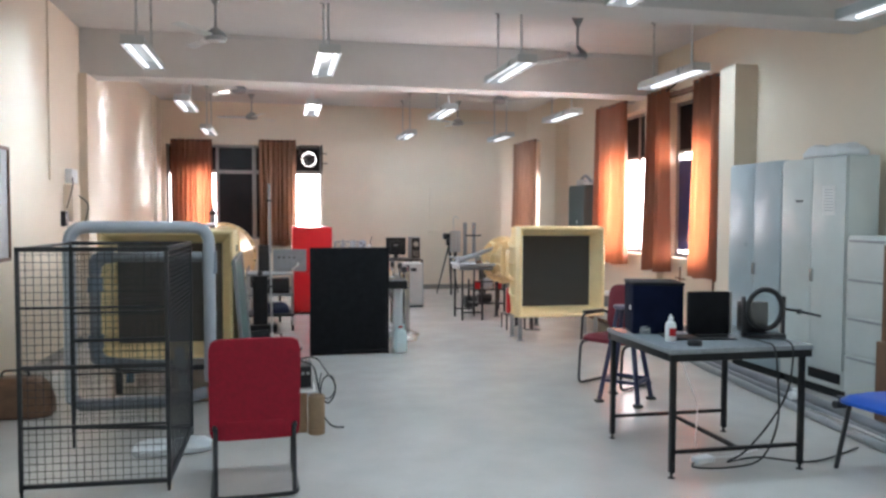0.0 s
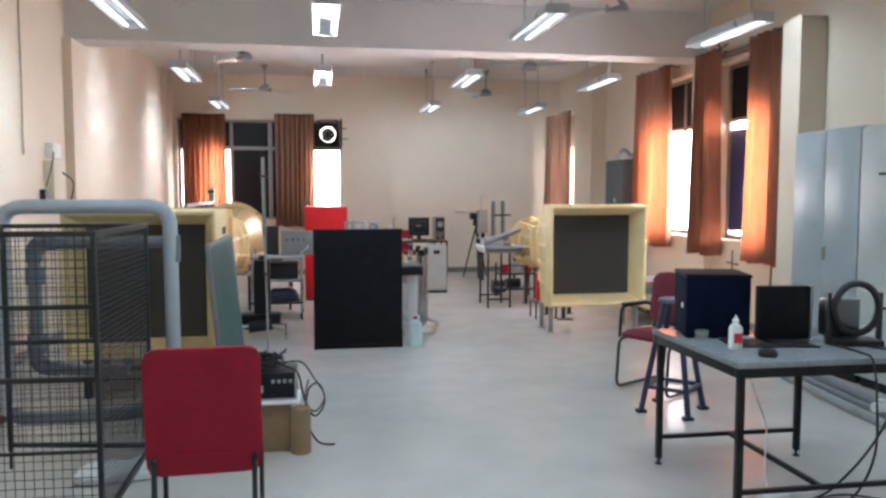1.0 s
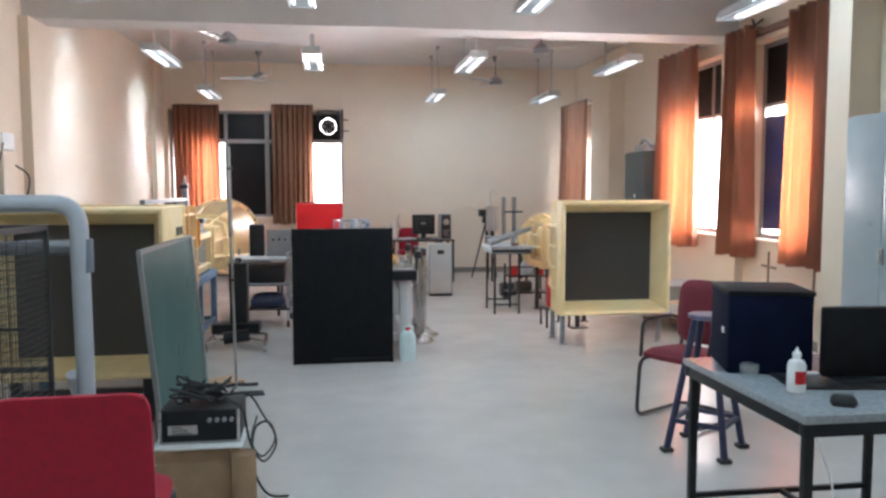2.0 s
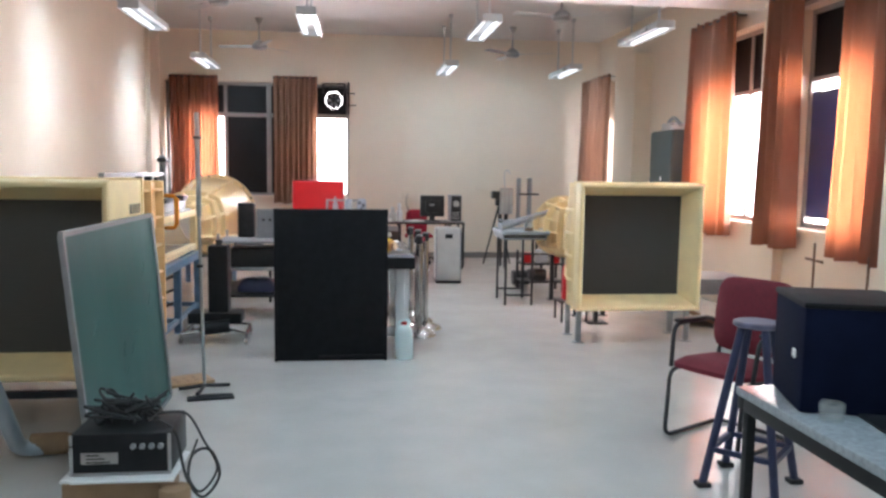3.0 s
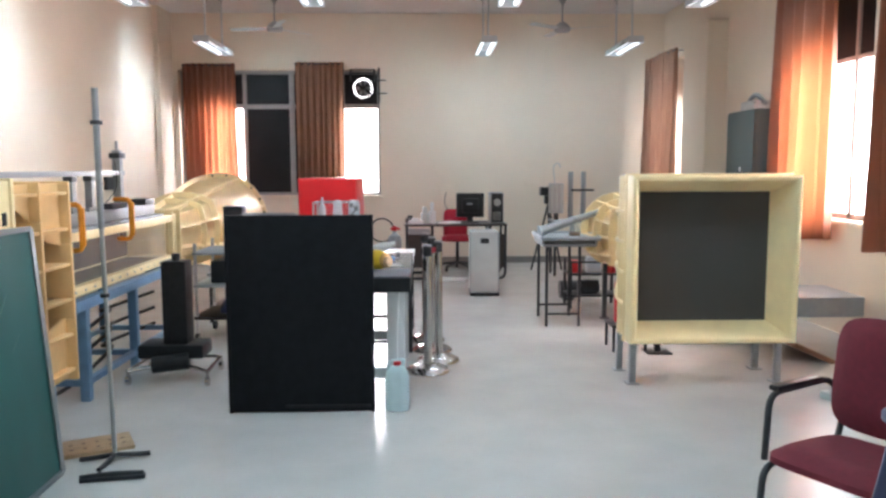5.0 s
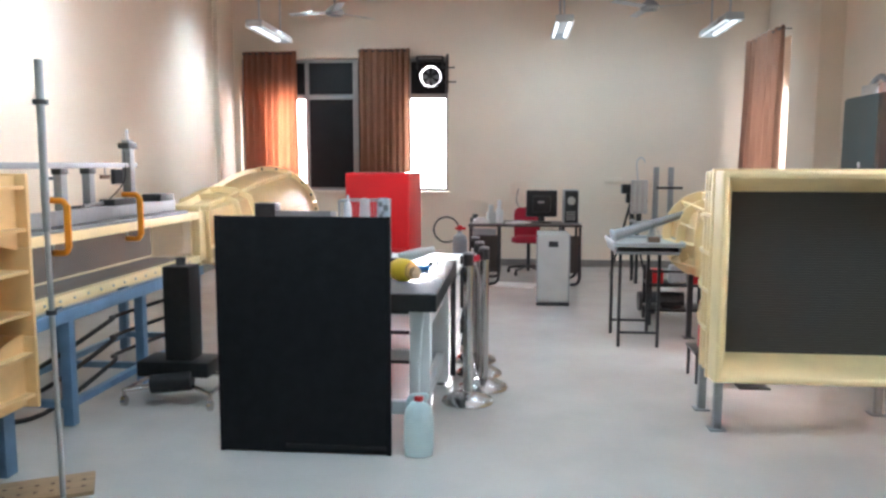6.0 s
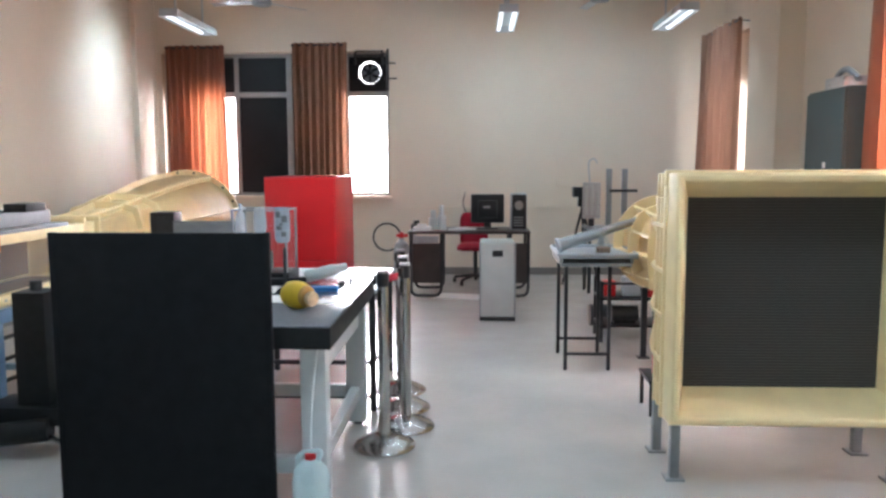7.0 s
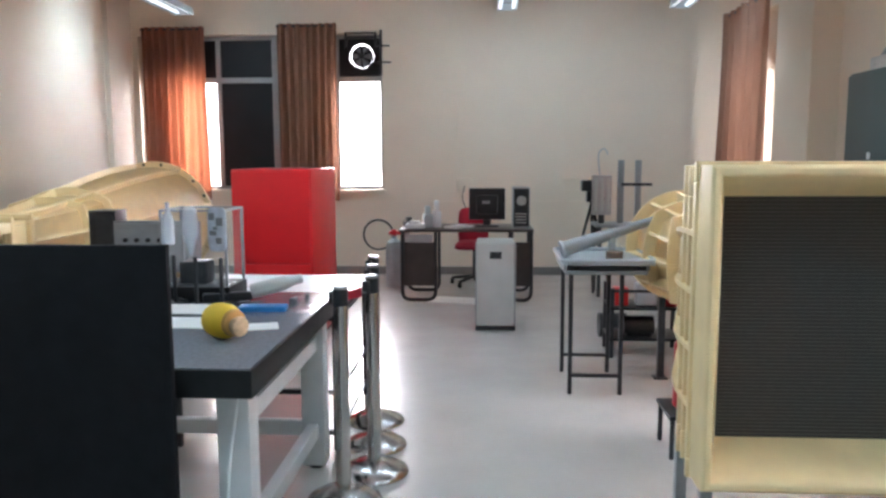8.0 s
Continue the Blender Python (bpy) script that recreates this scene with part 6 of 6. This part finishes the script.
part("plate", box(B(), (-0.1, -0.03, -0.08), (0.1, -0.001, 0.1), 0.008), M_WALL, so)
lead(so, [(0.0, -0.03, 0.0), (-0.03, -0.06, -0.15), (0.02, -0.05, -0.3), (0.0, -0.03, -0.45)], 0.006)
wsx = thing("wall_box", (3.0, YB, 1.25), "small cream junction box on the wall", "socket")
part("plate", box(B(), (-0.12, -0.03, -0.04), (0.12, -0.001, 0.04), 0.006), M_WALL, wsx)

# ---- beside the right tunnel ----
ss = thing("steel_stand", (2.62, 10.87, 0), "tall narrow dark steel stand with a pale tray top", "stand")
for x in (-0.16, 0.15):
    for y in (-0.25, 0.26):
        part("leg", box(B(), (x - 0.0125, y - 0.0125, 0), (x + 0.0125, y + 0.0125, 0.76), 0.002), M_BLACK_STEEL, ss)
for y in (-0.25, 0.26):
    part("stretcher", bar(B(), (-0.15, y, 0.12), (0.14, y, 0.12), 0.02), M_BLACK_STEEL, ss)
part("shelf", box(B(), (-0.2, -0.29, 0.761), (0.3, 0.3, 0.785), 0.004), M_GREY_STEEL, ss)
part("tray", box(B(), (-0.22, -0.31, 0.82), (0.34, 0.32, 0.84), 0.008), mat("pale_tray", (0.42, 0.47, 0.5), 0.35, var=0.08), ss)
for x in (-0.2, 0.3):
    part("tray_support", box(B(), (x - 0.01, -0.28, 0.785), (x + 0.01, 0.28, 0.82)), M_GREY_STEEL, ss)
part("tray_rim", tube(B(), fillet([(-0.22, -0.31, 0.85), (0.34, -0.31, 0.85), (0.34, 0.32, 0.85), (-0.22, 0.32, 0.85), (-0.22, -0.31, 0.85)], 0.05), 0.012), M_PVC, ss)
no = thing("model_nozzle", (2.62, 10.8, 0.84), "tapered pale metal nozzle lying slanted on a tray", "nozzle")
part("cone", rod(B(), (-0.2, 0.0, 0.05), (0.42, 0.1, 0.24), 0.05, 0.025, 18), M_ALU, no)
part("flange", rod(B(), (-0.205, -0.001, 0.048), (-0.19, 0.001, 0.053), 0.06, seg=18), M_PVC, no)
part("support", box(B(), (0.1, 0.02, 0.0), (0.14, 0.08, 0.12), 0.004), M_GREY_STEEL, no)
fl = thing("flask", (2.72, 10.62, 0.84), "glass flask with brown liquid on a tray", "flask")
part("liquid", lathe(B(), [(0.05, 0.002), (0.052, 0.06), (0.05, 0.062)], 20), M_PLY, fl)
part("glass", lathe(B(), [(0.055, 0), (0.055, 0.07), (0.018, 0.15), (0.018, 0.19), (0.014, 0.19)], 20), M_GLASS, fl)
tp = thing("tripod", (3.1, 14.5, 0), "black camera tripod with a head, standing by the wall", "tripod")
for k in range(3):
    a = 2 * math.pi * k / 3 + 0.5
    part("leg", rod(B(), (0, 0, 0.98), (0.26 * math.cos(a), 0.26 * math.sin(a), 0), 0.018, 0.012, 8), M_BLACK_STEEL, tp)
part("head", box(B(), (-0.06, -0.05, 0.98), (0.05, 0.05, 1.1), 0.01), M_BLACK_PLASTIC, tp)
part("device", box(B(), (-0.12, -0.08, 1.1), (0.1, 0.08, 1.22), 0.012), M_BLACK_PLASTIC, tp)
ins = thing("calibration_rig", (3.42, 14.2, 0), "grey instrument rig with two aluminium columns on a dark frame", "rig")
for x in (-0.3, 0.3):
    for y in (-0.18, 0.18):
        part("leg", box(B(), (x - 0.018, y - 0.018, 0), (x + 0.018, y + 0.018, 0.74), 0.002), M_BLACK_STEEL, ins)
part("bench_top", box(B(), (-0.34, -0.22, 0.74), (0.34, 0.22, 0.77), 0.004), M_GREY_STEEL, ins)
part("panel", box(B(), (-0.36, -0.05, 0.86), (-0.16, 0.05, 1.28), 0.012), M_STEEL, ins)
for k in range(3):
    part("rib", box(B(), (-0.34 + 0.065 * k, -0.058, 0.9), (-0.31 + 0.065 * k, -0.05, 1.25), 0.003), M_CUP, ins)
part("panel_stem", box(B(), (-0.29, -0.03, 0.77), (-0.23, 0.03, 0.86)), M_BLACK_STEEL, ins)
for x in (-0.06, 0.12):
    part("column", box(B(), (x - 0.03, -0.03, 0.77), (x + 0.03, 0.03, 1.44), 0.003), M_ALU, ins)
part("cross_arm", box(B(), (-0.06, -0.06, 1.17), (0.26, -0.031, 1.2), 0.003), M_BLACK_STEEL, ins)
part("hook", tube(B(), smooth_path([(-0.28, 0, 1.28), (-0.3, 0, 1.5), (-0.24, 0, 1.56), (-0.2, 0, 1.5)], 6), 0.008, 8), M_STEEL, ins)
single("motor", lathe(rod(B(), (-0.1, 0, 0.12), (0.12, 0, 0.12), 0.1, seg=20), [(0.07, 0), (0.07, 0.03)], 14), M_BLACK_STEEL, (2.95, 12.1, 0), "black electric motor on the floor", "motor")
rk = thing("low_rack", (3.12, 11.68, 0), "low black steel rack with two shelves behind the tunnel", "rack")
for x in (-0.26, 0.26):
    for y in (-0.17, 0.17):
        part("leg", box(B(), (x - 0.014, y - 0.014, 0), (x + 0.014, y + 0.014, 0.52), 0.002), M_BLACK_STEEL, rk)
for z in (0.13, 0.36):
    part("shelf", box(B(), (-0.275, -0.185, z), (0.275, 0.185, z + 0.018), 0.003), M_BLACK, rk)
part("rail", bar(B(), (-0.26, -0.17, 0.5), (0.26, -0.17, 0.5), 0.02), M_BLACK_STEEL, rk)
jug = thing("jerry_can", (3.12, 11.62, 0.378), "small grey plastic can on the low rack", "can")
part("body", box(B(), (-0.075, -0.06, 0), (0.075, 0.06, 0.17), 0.02), M_PVC, jug)
part("cap", rod(B(), (0.03, 0, 0.17), (0.03, 0, 0.2), 0.02), M_BLACK_PLASTIC, jug)
single("red_tin", lathe(B(), [(0.055, 0), (0.06, 0.006), (0.06, 0.16), (0.052, 0.168), (0.01, 0.17)], 20), M_RED_PAINT, (3.3, 11.6, 0.378), "small red tin on the low rack", "tin")
single("red_carton", box(B(), (-0.05, -0.06, 0), (0.05, 0.06, 0.13), 0.006), M_RED_PAINT, (2.94, 11.64, 0.378), "small red box on the low rack", "box")
single("pump_block", box(rod(B(), (-0.12, 0, 0.08), (0.1, 0, 0.08), 0.07, seg=18), (-0.1, -0.05, 0), (0.08, 0.05, 0.03), 0.004), M_BLACK_STEEL, (3.08, 11.62, 0.148), "black pump motor on the low rack", "pump")
single("red_can", lathe(B(), [(0.09, 0), (0.1, 0.01), (0.1, 0.32), (0.08, 0.36), (0.03, 0.38)], 22), M_RED_PAINT, (2.98, 9.72, 0.22), "red metal can on a low stool", "can")
lowst = thing("low_stool", (2.98, 9.72, 0), "low dark steel stool under the tunnel", "stool")
part("seat", box(B(), (-0.15, -0.15, 0.2), (0.15, 0.15, 0.22), 0.005), M_BLACK_STEEL, lowst)
for x in (-0.13, 0.13):
    for y in (-0.13, 0.13):
        part("leg", rod(B(), (x, y, 0), (x, y, 0.2), 0.012, seg=8), M_BLACK_STEEL, lowst)
